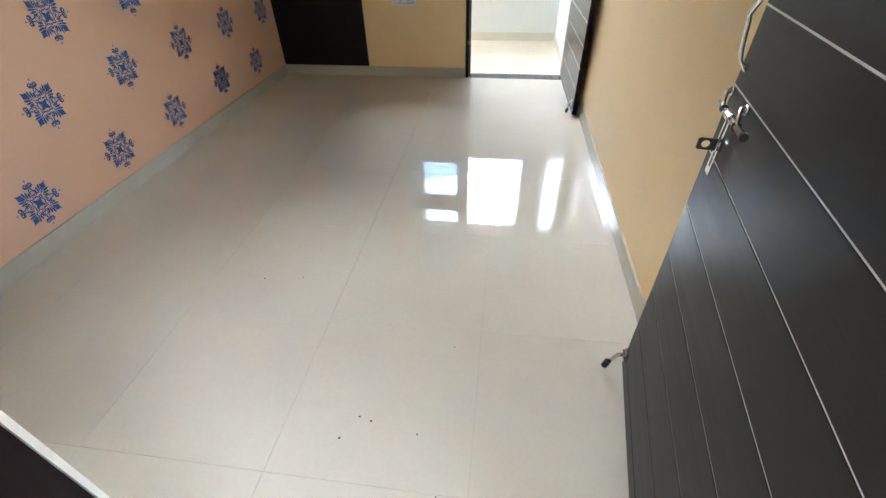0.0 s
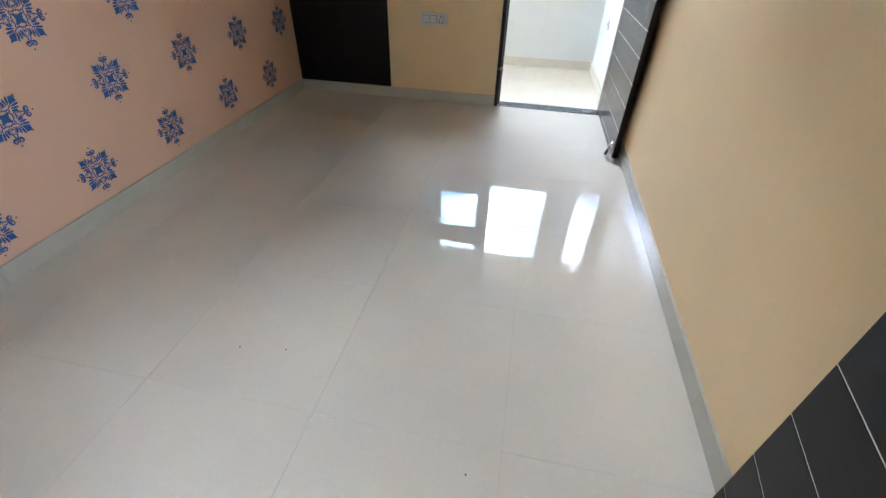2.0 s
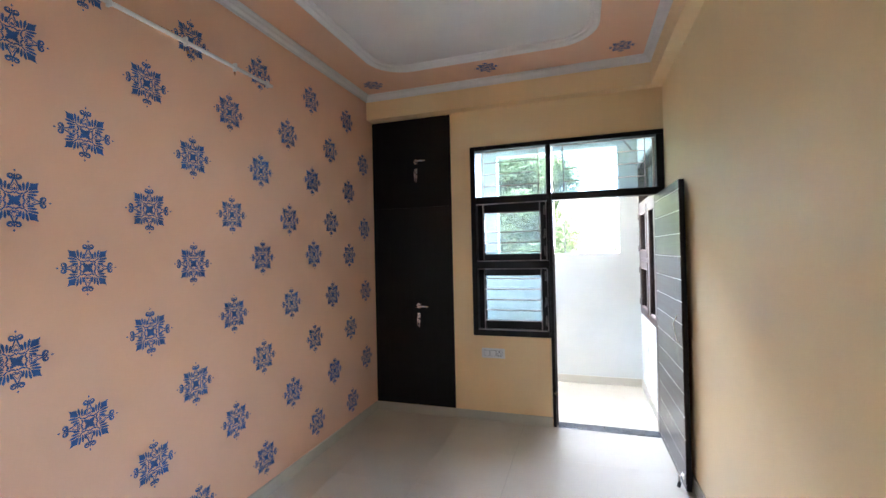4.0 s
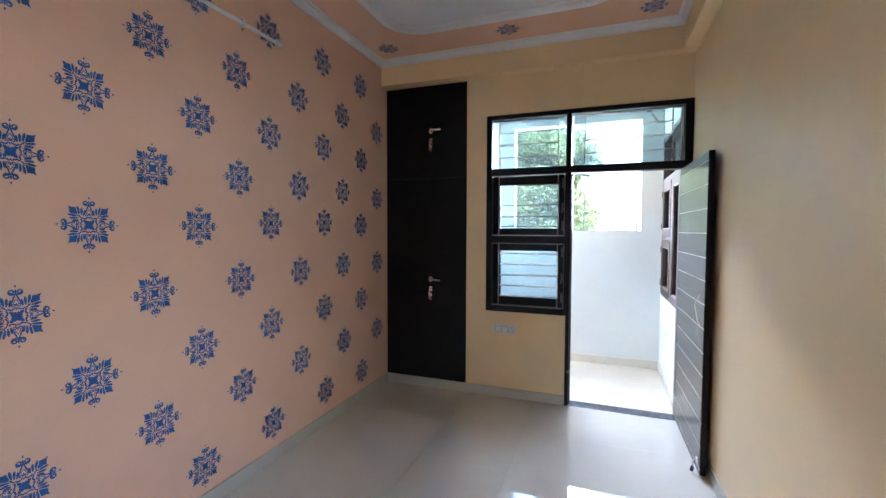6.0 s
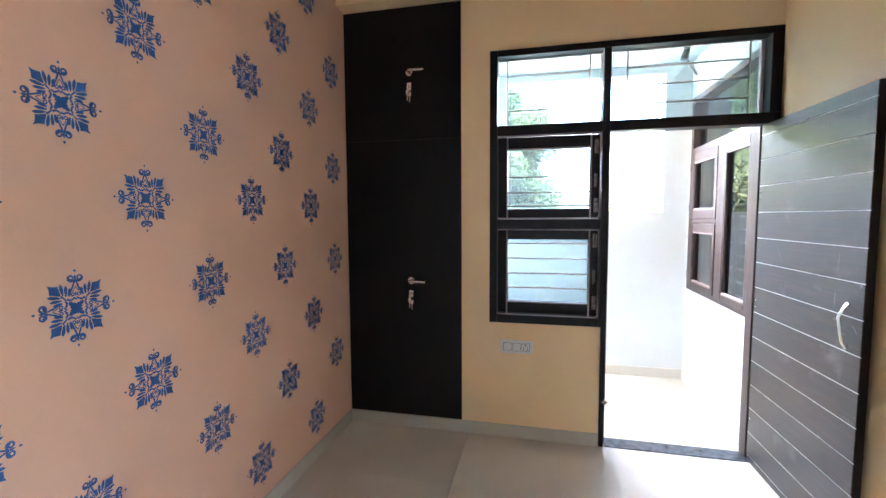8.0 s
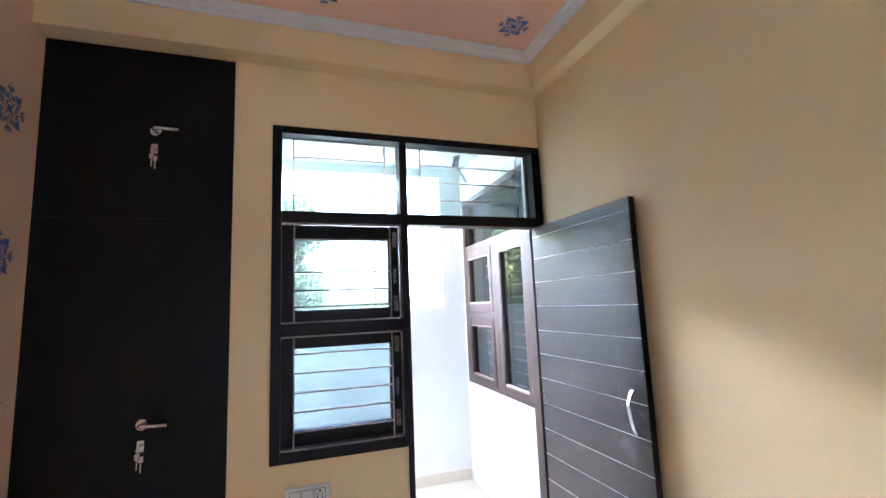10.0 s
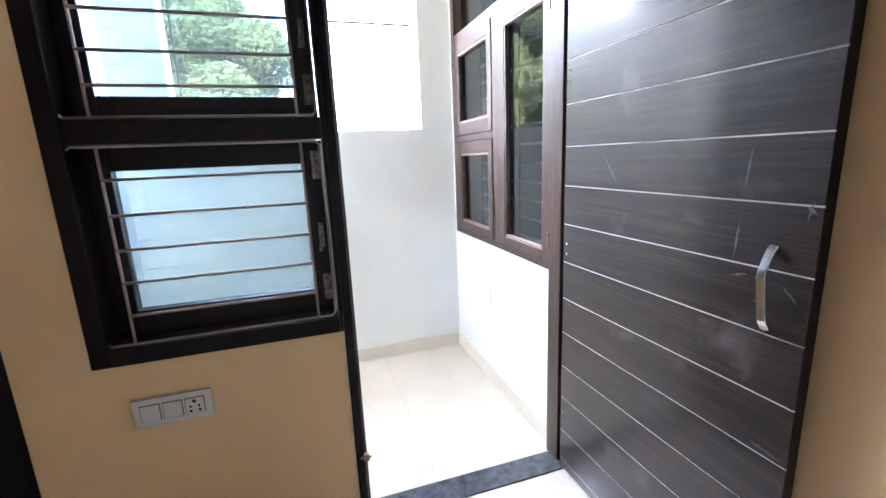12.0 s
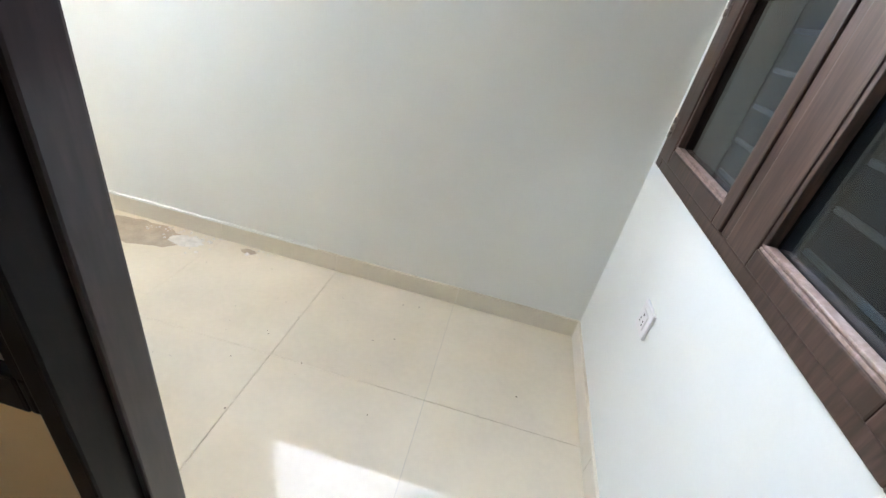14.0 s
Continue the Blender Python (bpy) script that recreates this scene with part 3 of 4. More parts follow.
def strap(bm, pts, width, thick):
    """A flat strap along pts in the plane y = const, its width along y, its edges softened."""
    pts = [Vector(p) for p in pts]
    rings = []
    for i, p in enumerate(pts):
        way = (pts[min(i + 1, len(pts) - 1)] - pts[max(i - 1, 0)]).normalized()
        out = Vector((way.z, 0, -way.x)) * thick / 2
        w = width / 2
        rings.append([bm.verts.new(p + Vector((0, dy, 0)) + out * k) for dy, k in ((-w, 0.3), (-w * 0.8, 1), (w * 0.8, 1), (w, 0.3), (w, -0.3), (w * 0.8, -1), (-w * 0.8, -1), (-w, -0.3))])
    for u, v in zip(rings, rings[1:]):
        for k in range(8):
            bm.faces.new([u[k], u[(k + 1) % 8], v[(k + 1) % 8], v[k]])
    bm.faces.new(rings[0][::-1])
    bm.faces.new(rings[-1])


def pull_handle(parent, y, z0, z1, out=0.034, width=0.017, thick=0.005):
    """A flat strap that leaves its upper mount outwards, bends a third of the way down and runs back to the lower mount."""
    bm = bmesh.new()
    for z in (z0, z1):
        rod(bm, (0, y, z), (-0.008, y, z), width * 0.55, 16)
    h = z1 - z0
    strap(bm, [(-0.004, y, z0 - 0.008), (-0.012, y, z0 + 0.004), (-0.018, y, z0 + 0.08 * h), (-0.024, y, z0 + 0.25 * h), (-out, y, z0 + 0.60 * h), (-out - 0.003, y, z0 + 0.68 * h),
               (-out + 0.001, y, z0 + 0.76 * h), (-0.020, y, z1 - 0.08 * h), (-0.012, y, z1), (-0.004, y, z1 + 0.008)], width, thick)
    part("pull_handle", bm, STEEL, parent, "bright steel strap pull handle")


balcony_leaf = plank_leaf("door_leaf", "dark brown veneered door with pale inlay lines, standing open", 0.872, 2.058,
                          (0.045, 0.188, 0.343, 0.489, 0.641, 0.79, 0.943, 1.096, 1.246, 1.393, 1.546, 1.70, 1.852, 1.995), LEAF_WOOD)
balcony_leaf.matrix_basis = pose(0.733, 3.935, 0, 0, 0, 1.0)
pull_handle(balcony_leaf, -0.79, 0.965, 1.145, width=0.021)
foot_stop(balcony_leaf, -0.835, 0.092, 0.034, 0.062)
for z in (0.28, 0.98, 1.02, 1.62, 1.66):
    bm = bmesh.new()
    rod(bm, (0.001, -0.022, z), (-0.002, -0.022, z), 0.0065, 12)
    part("screw_cap", bm, STEEL, balcony_leaf, "small bright screw head")

# chalky scratches on the open balcony door, (y, z) to (y, z) in the room
for p, q in (((3.72, 1.363), (3.65, 1.267)), ((3.218, 1.37), (3.228, 1.27)), ((3.081, 1.256), (3.09, 1.212)), ((3.096, 1.245), (3.072, 1.229)),
             ((3.232, 1.199), (3.237, 1.103)), ((3.242, 1.061), (3.2, 1.075)), ((3.12, 1.066), (3.087, 1.031)), ((3.18, 1.015), (3.158, 1.014)), ((3.152, 0.662), (3.075, 0.654))):
    bm = bmesh.new()
    rnd2 = random.Random(round(p[1] * 1000))
    ends = Vector((0, q[0] - p[0], q[1] - p[1]))
    side = Vector((0, -ends.z, ends.y)).normalized()
    rims2 = []
    for k in range(13):
        f = k / 12
        mid = Vector((-0.0004, p[0] - 3.935, p[1])) + ends * f + side * rnd2.uniform(-0.0011, 0.0011)
        w = 0.0042 * math.sin(math.pi * min(max(f, 0.04), 0.96)) * rnd2.uniform(0.35, 1.0)
        rims2.append((bm.verts.new(mid - side * w), bm.verts.new(mid + side * w)))
    for (a, b), (c, d) in zip(rims2, rims2[1:]):
        bm.faces.new([a, b, d, c])
    part("scratch", bm, CHALK, balcony_leaf, "chalky scuff mark")

entry_leaf = plank_leaf("entry_door", "near-black veneered entrance door with pale level inlay lines and steel bolt, standing open", 0.852, 2.06,
                        (0.067, 0.226, 0.377, 0.531, 0.682, 0.836, 0.984, 1.134, 1.286, 1.444, 1.596, 1.748, 1.9), ENTRY_WOOD)
entry_leaf.matrix_basis = pose(0.7035, 0.7706, 0, 0, 0, -8.06)   # its free edge; the hinges stand by the entrance


def holed_plate(x0, x1, y0, y1, z0, z1, cx, r):
    """A thin upright plate that faces y, with a round hole."""
    bm = bmesh.new()
    cz, n, rims = (z0 + z1) / 2, 24, []
    for y in (y0, y1):
        inner, outer = [], []
        for i in range(n):
            a = 2 * math.pi * i / n
            u, v = math.cos(a), math.sin(a)
            inner.append(bm.verts.new((cx + r * u, y, cz + r * v)))
            k = min(((x1 - cx) if u > 0 else (cx - x0)) / max(abs(u), 1e-6), (z1 - cz) / max(abs(v), 1e-6))
            outer.append(bm.verts.new((cx + k * u, y, cz + k * v)))
        rims.append((inner, outer))
    (ia, oa), (ib, ob) = rims
    for i in range(n):
        j = (i + 1) % n
        for quad in ((ia[i], ia[j], oa[j], oa[i]), (ib[i], ob[i], ob[j], ib[j]), (oa[i], oa[j], ob[j], ob[i]), (ia[i], ib[i], ib[j], ia[j])):
            bm.faces.new(quad)
    return bm


def entry_hardware(parent):
    # sliding bolt carried by two bent brackets, with its slotted tongue
    bolt = bmesh.new()
    rod(bolt, (-0.020, -0.020, 0.950), (-0.020, -0.205, 0.955), 0.0064, 16)
    ob = part("bolt_rod", bolt, STEEL, parent, "bright steel sliding bolt", smooth=True)
    knob = bmesh.new()
    rod(knob, (-0.020, -0.205, 0.955), (-0.020, -0.215, 0.9553), 0.0078, 16)
    part("end_cap", knob, DARK, ob, "black end cap")
    for y, z in ((-0.056, 0.951), (-0.158, 0.9535)):
        ring = bmesh.new()
        rod(ring, (-0.020, y + 0.003, z), (-0.020, y - 0.003, z), 0.0085, 18)
        part("rubber_ring", ring, DARK, ob, "black rubber ring")
    collar = bmesh.new()
    rod(collar, (-0.020, -0.098, 0.952), (-0.020, -0.118, 0.9525), 0.0084, 18)
    part("collar", collar, STEEL, ob)
    for y in (-0.008, -0.122):
        bm = bmesh.new()
        rod(bm, (0, y, 0.973), (-0.004, y, 0.973), 0.0105, 16)
        rod(bm, (-0.004, y, 0.973), (-0.013, y, 0.973), 0.0062, 14, 0.0055)
        tube(bm, [(-0.009, y, 0.973), (-0.015, y - 0.014, 0.977), (-0.020, y - 0.030, 0.970), (-0.022, y - 0.038, 0.962), (-0.020, y - 0.040, 0.955)], 0.0042, 10)
        part("bolt_bracket", bm, STEEL, parent, "bright steel bracket of the bolt", smooth=True)
    part("bolt_tongue", boxes((-0.0125, -0.0095, -0.096, -0.088, 0.832, 0.934), (-0.0125, -0.0095, -0.076, -0.068, 0.832, 0.934),
                              (-0.0125, -0.0095, -0.096, -0.068, 0.814, 0.832), (-0.0125, -0.0095, -0.096, -0.068, 0.934, 0.950)), STEEL, parent, "flat slotted steel locking tongue")
    part("hasp", holed_plate(-0.046, -0.004, -0.062, -0.059, 0.859, 0.886, -0.029, 0.0085), DARK, parent, "dark steel hasp with a round hole")
    part("hasp_stem", boxes((-0.012, 0.0, -0.078, -0.050, 0.862, 0.884), bevel=0.002), STEEL, parent, "small steel stem of the hasp")
    pull_handle(parent, -0.036, 1.030, 1.165, 0.030, 0.011, 0.006)
    foot_stop(parent, -0.030, 0.088, 0.058, 0.062)


entry_hardware(entry_leaf)
entry_frame = thing("entrance_frame", 0.2, -0.14, 0, "near-black wooden frame of the entrance", "door frame")
for n, r in (("jamb", (-0.325, -0.236, -0.195, -0.0775, 0, 2.12)), ("jamb", (0.62, 0.655, -0.195, -0.083, 0, 2.12)), ("head", (-0.236, 0.62, -0.195, -0.083, 2.07, 2.12))):
    part(n, boxes(r, bevel=0.003), FRAME_WOOD, entry_frame).matrix_parent_inverse = entry_frame.matrix_basis.inverted()


# ---- cupboard ----
def cupboard():
    x0, x1, z0, z1 = CUP
    th = thing("wall_cupboard", (x0 + x1) / 2, 4.0, z0, "tall built-in cupboard with near-black laminate shutters, shut, keys in its lock", "cupboard")
    inv = th.matrix_basis.inverted()

    def put(name, bm, mat, label="", parent=th, smooth=False):
        ob = part(name, bm, mat, parent, label, smooth=smooth)
        if parent is th:
            ob.matrix_parent_inverse = inv
        return ob
    put("carcass", boxes((x0, x0 + 0.018, 3.96, 4.5, z0, z1), (x1 - 0.018, x1, 3.96, 4.5, z0, z1), (x0 + 0.018, x1 - 0.018, 3.96, 4.5, z0, z0 + 0.018),
                         (x0 + 0.018, x1 - 0.018, 3.96, 4.5, z1 - 0.018, z1), (x0 + 0.018, x1 - 0.018, 4.48, 4.5, z0 + 0.018, z1 - 0.018)), LAMINATE)
    zm = 2.065
    for a, b in ((x0, x1),):
        for c, d in ((z0 + 0.001, zm - 0.0002), (zm + 0.0002, z1)):
            put("shutter", boxes((a, b, 3.908, 3.958, c, d), bevel=0.0006), LAMINATE)
    for z in (1.078, 2.522):
        bm = bmesh.new()
        rod(bm, (-1.43, 3.908, z), (-1.43, 3.906, z), 0.025, 20)
        put("handle_rose", bm, STEEL, "round steel rose", smooth=False)
        bm = bmesh.new()
        tube(bm, [(-1.43, 3.91, z), (-1.43, 3.872, z), (-1.422, 3.864, z), (-1.40, 3.862, z), (-1.315, 3.862, z - 0.003)], 0.0095, 10)
        put("lever_handle", bm, STEEL, "brushed steel lever handle", smooth=True)
        bm = boxes((-1.446, -1.416, 3.903, 3.908, z - 0.122, z - 0.070), bevel=0.002)
        rod(bm, (-1.431, 3.903, z - 0.092), (-1.431, 3.902, z - 0.092), 0.009, 14)
        put("lock_plate", bm, STEEL, "small steel lock plate")
        keys = bmesh.new()
        box(keys, -1.434, -1.428, 3.880, 3.904, z - 0.097, z - 0.087)
        ring = [(-1.431 + 0.012 * math.sin(a), 3.884, z - 0.108 + 0.014 * math.cos(a)) for a in [2 * math.pi * i / 14 for i in range(15)]]
        tube(keys, ring, 0.0014, 6)
        for dx, dz in ((-0.010, 0.0), (0.006, -0.012)):
            box(keys, -1.444 + dx + 0.006, -1.424 + dx + 0.006, 3.887, 3.889, z - 0.152 + dz, z - 0.125 + dz)
            box(keys, -1.437 + dx + 0.006, -1.431 + dx + 0.006, 3.887, 3.889, z - 0.195 + dz, z - 0.152 + dz)
        put("key_bunch", keys, STEEL, "steel keys hanging from the lock")
    bm = bmesh.new()
    rod(bm, (-1.105, 3.90, z1 - 0.006), (-1.105, 3.908, z1 - 0.006), 0.006)
    put("top_catch", bm, STEEL, "small steel catch")


cupboard()


# ---- switch plates ----
def holes(bm, x, z, pts, y):
    for dx, dz, r in pts:
        rod(bm, (x + dx, y, z + dz), (x + dx, y - 0.0012, z + dz), r, 8)


def switch_plate():
    th = thing("switch_plate", -0.686, NORTH, 0.645, "white plastic wall plate with two switches and a five-pin socket", "switch")
    inv = th.matrix_basis.inverted()
    z0, z1, y = 0.597, 0.689, NORTH

    def put(name, bm, mat, label="", parent=th):
        ob = part(name, bm, mat, parent, label)
        if parent is th:
            ob.matrix_parent_inverse = inv
        return ob
    put("plate", boxes((-0.796, -0.577, y - 0.012, y, z0, z1), bevel=0.004), PLASTIC)
    for i, x in enumerate((-0.748, -0.687, -0.626)):
        put("gap_line", boxes((x - 0.0275, x + 0.0275, y - 0.0132, y - 0.011, 0.6155, 0.6705)), DARK, "dark gap round a module")
        ob = put("rocker" if i < 2 else "socket", boxes((x - 0.0255, x + 0.0255, y - 0.0165, y - 0.012, 0.6175, 0.6685), bevel=0.0015), PLASTIC,
                 "white rocker switch" if i < 2 else "white five-pin socket")
        if i == 2:
            bm = bmesh.new()
            holes(bm, x, 0.643, ((0, 0.016, 0.0062), (-0.012, -0.001, 0.0040), (0.012, -0.001, 0.0040), (-0.013, -0.016, 0.0048), (0.013, -0.016, 0.0048)), y - 0.016)
            part("pin_holes", bm, DARK, ob, "black pin holes")


switch_plate()


def balcony_socket():
    th = thing("socket_plate", B_EAST, 4.78, 0.548, "white plastic single socket on the balcony wall", "socket")
    inv = th.matrix_basis.inverted()
    x = B_EAST
    part("plate", boxes((x - 0.010, x, 4.732, 4.822, 0.503, 0.593), bevel=0.004), PLASTIC, th).matrix_parent_inverse = inv
    ob = part("socket", boxes((x - 0.0135, x - 0.010, 4.752, 4.802, 0.523, 0.573), bevel=0.0015), PLASTIC, th)
    ob.matrix_parent_inverse = inv
    bm = bmesh.new()
    for dy, dz, r in ((0, 0.014, 0.0045), (-0.011, -0.003, 0.003), (0.011, -0.003, 0.003), (-0.012, -0.014, 0.0035), (0.012, -0.014, 0.0035)):
        rod(bm, (x - 0.013, 4.777 + dy, 0.548 + dz), (x - 0.0142, 4.777 + dy, 0.548 + dz), r, 8)
    part("pin_holes", bm, DARK, ob, "dark pin holes")


balcony_socket()

# ---- conduit on the stencilled wall ----
pipe = thing("conduit_pipe", WEST + 0.012, 1.8, 2.8, "white plastic conduit pipe fixed level on the peach wall", "pipe")
bm = bmesh.new()
rod(bm, (WEST + 0.012, 1.235, 2.793), (WEST + 0.012, 2.385, 2.797), 0.0115, 14)
part("pipe", bm, PLASTIC, pipe, smooth=True).matrix_parent_inverse = pipe.matrix_basis.inverted()
for y in (1.30, 1.70, 2.05, 2.34):
    part("saddle_clip", boxes((WEST, WEST + 0.026, y - 0.006, y + 0.006, 2.772, 2.820), bevel=0.002), PLASTIC, pipe).matrix_parent_inverse = pipe.matrix_basis.inverted()


RUST = material("rust_stain", (0.45, 0.20, 0.09), 0.6, 0.3, 25.0, 120.0)
for y, z, w, h in ((1.30, 2.812, 0.030, 0.010), (1.60, 2.812, 0.05, 0.006), (1.72, 2.765, 0.008, 0.035), (2.06, 2.772, 0.008, 0.022)):
    bm = bmesh.new()
    n = 18
    ring = [bm.verts.new((WEST + 0.0008, y + w * math.cos(6.283 * k / n) * (1 + 0.4 * noise.noise(Vector((k, y, 0)))), z + h * math.sin(6.283 * k / n) * (1 + 0.4 * noise.noise(Vector((k, 0, y)))))) for k in range(n)]
    bm.faces.new(ring)
    tagged(part("rust_mark", bm, RUST), "faint rusty mark beside the pipe on the peach wall", "stain", kind="stuff")


# ---- stencilled motifs: flat blue paint, a hair proud of the wall ----
def motif_mesh():
    bm = bmesh.new()

    def poly(pts):
        bm.faces.new([bm.verts.new((x, y, 0)) for x, y in pts])

    def stroke(pts, w0, w1=None):
        w1 = w0 if w1 is None else w1
        side = []
        for i, (x, y) in enumerate(pts):
            ax, ay = pts[max(i - 1, 0)]
            bx, by = pts[min(i + 1, len(pts) - 1)]
            dx, dy = bx - ax, by - ay
            d = math.hypot(dx, dy) or 1
            w = (w0 + (w1 - w0) * i / (len(pts) - 1)) / 2
            side.append(((x - dy / d * w, y + dx / d * w), (x + dy / d * w, y - dx / d * w)))
        vs = [(bm.verts.new((*a, 0)), bm.verts.new((*b, 0))) for a, b in side]
        for (a, b), (c, d) in zip(vs, vs[1:]):
            bm.faces.new([a, b, d, c])

    def arc(cx, cy, r, a0, a1, w0, w1, n=9):
        stroke([(cx + r * math.cos(radians(a0 + (a1 - a0) * i / n)), cy + r * math.sin(radians(a0 + (a1 - a0) * i / n))) for i in range(n + 1)], w0, w1)

    def leaf(x0, y0, x1, y1, w):
        """A slim pointed leaf from its foot to its tip."""
        dx, dy = x1 - x0, y1 - y0
        d = math.hypot(dx, dy)
        nx, ny = -dy / d * w / 2, dx / d * w / 2
        poly([(x0 + dx * f + nx * k, y0 + dy * f + ny * k) for f, k in ((0, 0.35), (0.3, 0.8), (0.6, 1), (0.82, 0.75), (1, 0), (0.82, -0.75), (0.6, -1), (0.3, -0.8), (0, -0.35))])

    # heart of the motif
    for k in range(4):
        c, s = round(math.cos(k * math.pi / 2)), round(math.sin(k * math.pi / 2))
        turn = lambda p: (p[0] * c - p[1] * s, p[0] * s + p[1] * c)
        before = len(bm.verts)
        poly([(0, 0), (0, 0.115), (0.035, 0.150), (0.075, 0.138), (0.105, 0.178), (0.178, 0.178), (0.178, 0.105), (0.138, 0.075), (0.150, 0.035), (0.115, 0)])
        # corner spade
        poly([(0.350, 0.350), (0.365, 0.44), (0.390, 0.51), (0.405, 0.60), (0.475, 0.600), (0.545, 0.605), (0.645, 0.645), (0.605, 0.545), (0.600, 0.475), (0.60, 0.405), (0.51, 0.390), (0.44, 0.365)])
        stroke([(0.225, 0.225), (0.29, 0.29), (0.345, 0.345)], 0.028, 0.05)
        # feathers between the spade and the points
        for x0, y0, x1, y1, w in ((0.300, 0.355, 0.355, 0.655, 0.084), (0.235, 0.330, 0.225, 0.605, 0.080), (0.175, 0.345, 0.130, 0.530, 0.066)):
            leaf(x0, y0, x1, y1, w)
            leaf(y0, x0, y1, x1, w)
        # frame bow between the corners
        stroke([(-0.215, 0.255), (-0.150, 0.215), (-0.075, 0.235), (-0.03, 0.275), (0, 0.225), (0.03, 0.275), (0.075, 0.235), (0.150, 0.215), (0.215, 0.255)], 0.050)
        # tapering point with eyes
        leaf(0, 0.315, 0, 0.420, 0.050)
        for m in (-1, 1):
            arc(m * 0.075, 0.355, 0.038, 0, 360, 0.030, 0.030, 12)
            stroke([(m * 0.175, 0.325), (m * 0.125, 0.42), (m * 0.07, 0.54), (m * 0.018, 0.69)], 0.048, 0.042)
            stroke([(m * 0.070, 0.42), (m * 0.052, 0.47), (m * 0.0, 0.55)], 0.024, 0.020)
            # double scroll, an open curl that winds inwards
            curl = [(m * (0.012 + 0.0), 0.70)] + [(m * (0.100 + (0.082 - 0.052 * q / 20) * math.cos(radians(-95 + 460 * q / 20))), 0.765 + (0.082 - 0.052 * q / 20) * math.sin(radians(-95 + 460 * q / 20))) for q in range(21)]
            stroke(curl, 0.050, 0.038)
        poly([(-0.020, 0.67), (0.020, 0.67), (0.026, 0.80), (0, 0.86), (-0.026, 0.80)])
        poly([(0, 0.905), (0.034, 0.945), (0, 1.0), (-0.034, 0.945)])
        bm.verts.ensure_lookup_table()
        for v in bm.verts[before:]:
            v.co.x, v.co.y = turn((v.co.x, v.co.y))
    for v in bm.verts:
        v.co *= 0.121
    for f in bm.faces:
        f.normal_update()
        if f.normal.z < 0:
            f.normal_flip()
    me = bpy.data.meshes.new("stencil_motif")
    bm.to_mesh(me)
    bm.free()
    me.materials.append(BLUE)
    return me


MOTIF = motif_mesh()


def motif(m, label, group):
    ob = new("stencil_motif", MOTIF)
    ob.matrix_basis = m
    return tagged(ob, label, "wall stencil", group)


even = ((3.408, 0), (2.852, 0.015), (2.275, 0.0), (1.738, -0.022), (1.20, -0.028), (0.672, -0.03), (0.120, -0.03))
odd = ((3.698, -0.008), (3.120, 0.012), (2.562, 0.006), (2.014, 0), (1.482, -0.010), (0.955, -0.025), (0.395, -0.03))
rows = ((0.260, even), (0.602, odd), (0.934, even), (1.256, odd), (1.603, even), (1.869, odd), (2.190, even), (2.500, odd), (2.845, even))
jig = random.Random(5)
for z, ys in rows:
    for y, dz in ys:
        motif(Matrix.Translation((WEST + 0.0012, y + jig.uniform(-0.005, 0.005), z + dz + jig.uniform(-0.003, 0.003))) @ pose(0, 0, 0, 90, 0, 90) @ pose(0, 0, 0, 0, 0, jig.uniform(-2, 2)),
              "flat blue stencilled ornament on the peach wall", "wall stencils")
for x, y in ((-1.70, 3.54), (-0.61, 3.54), (0.47, 3.54), (-1.70, 1.90), (0.49, 1.90), (-1.70, 0.24), (-0.61, 0.24), (0.47, 0.24)):
    motif(pose(x, y, TOP - 0.0012, 180, 0, jig.uniform(-2, 2)) @ Matrix.Diagonal((0.9, 0.9, 1, 1)), "flat blue stencilled ornament on the peach ceiling border", "ceiling stencils")


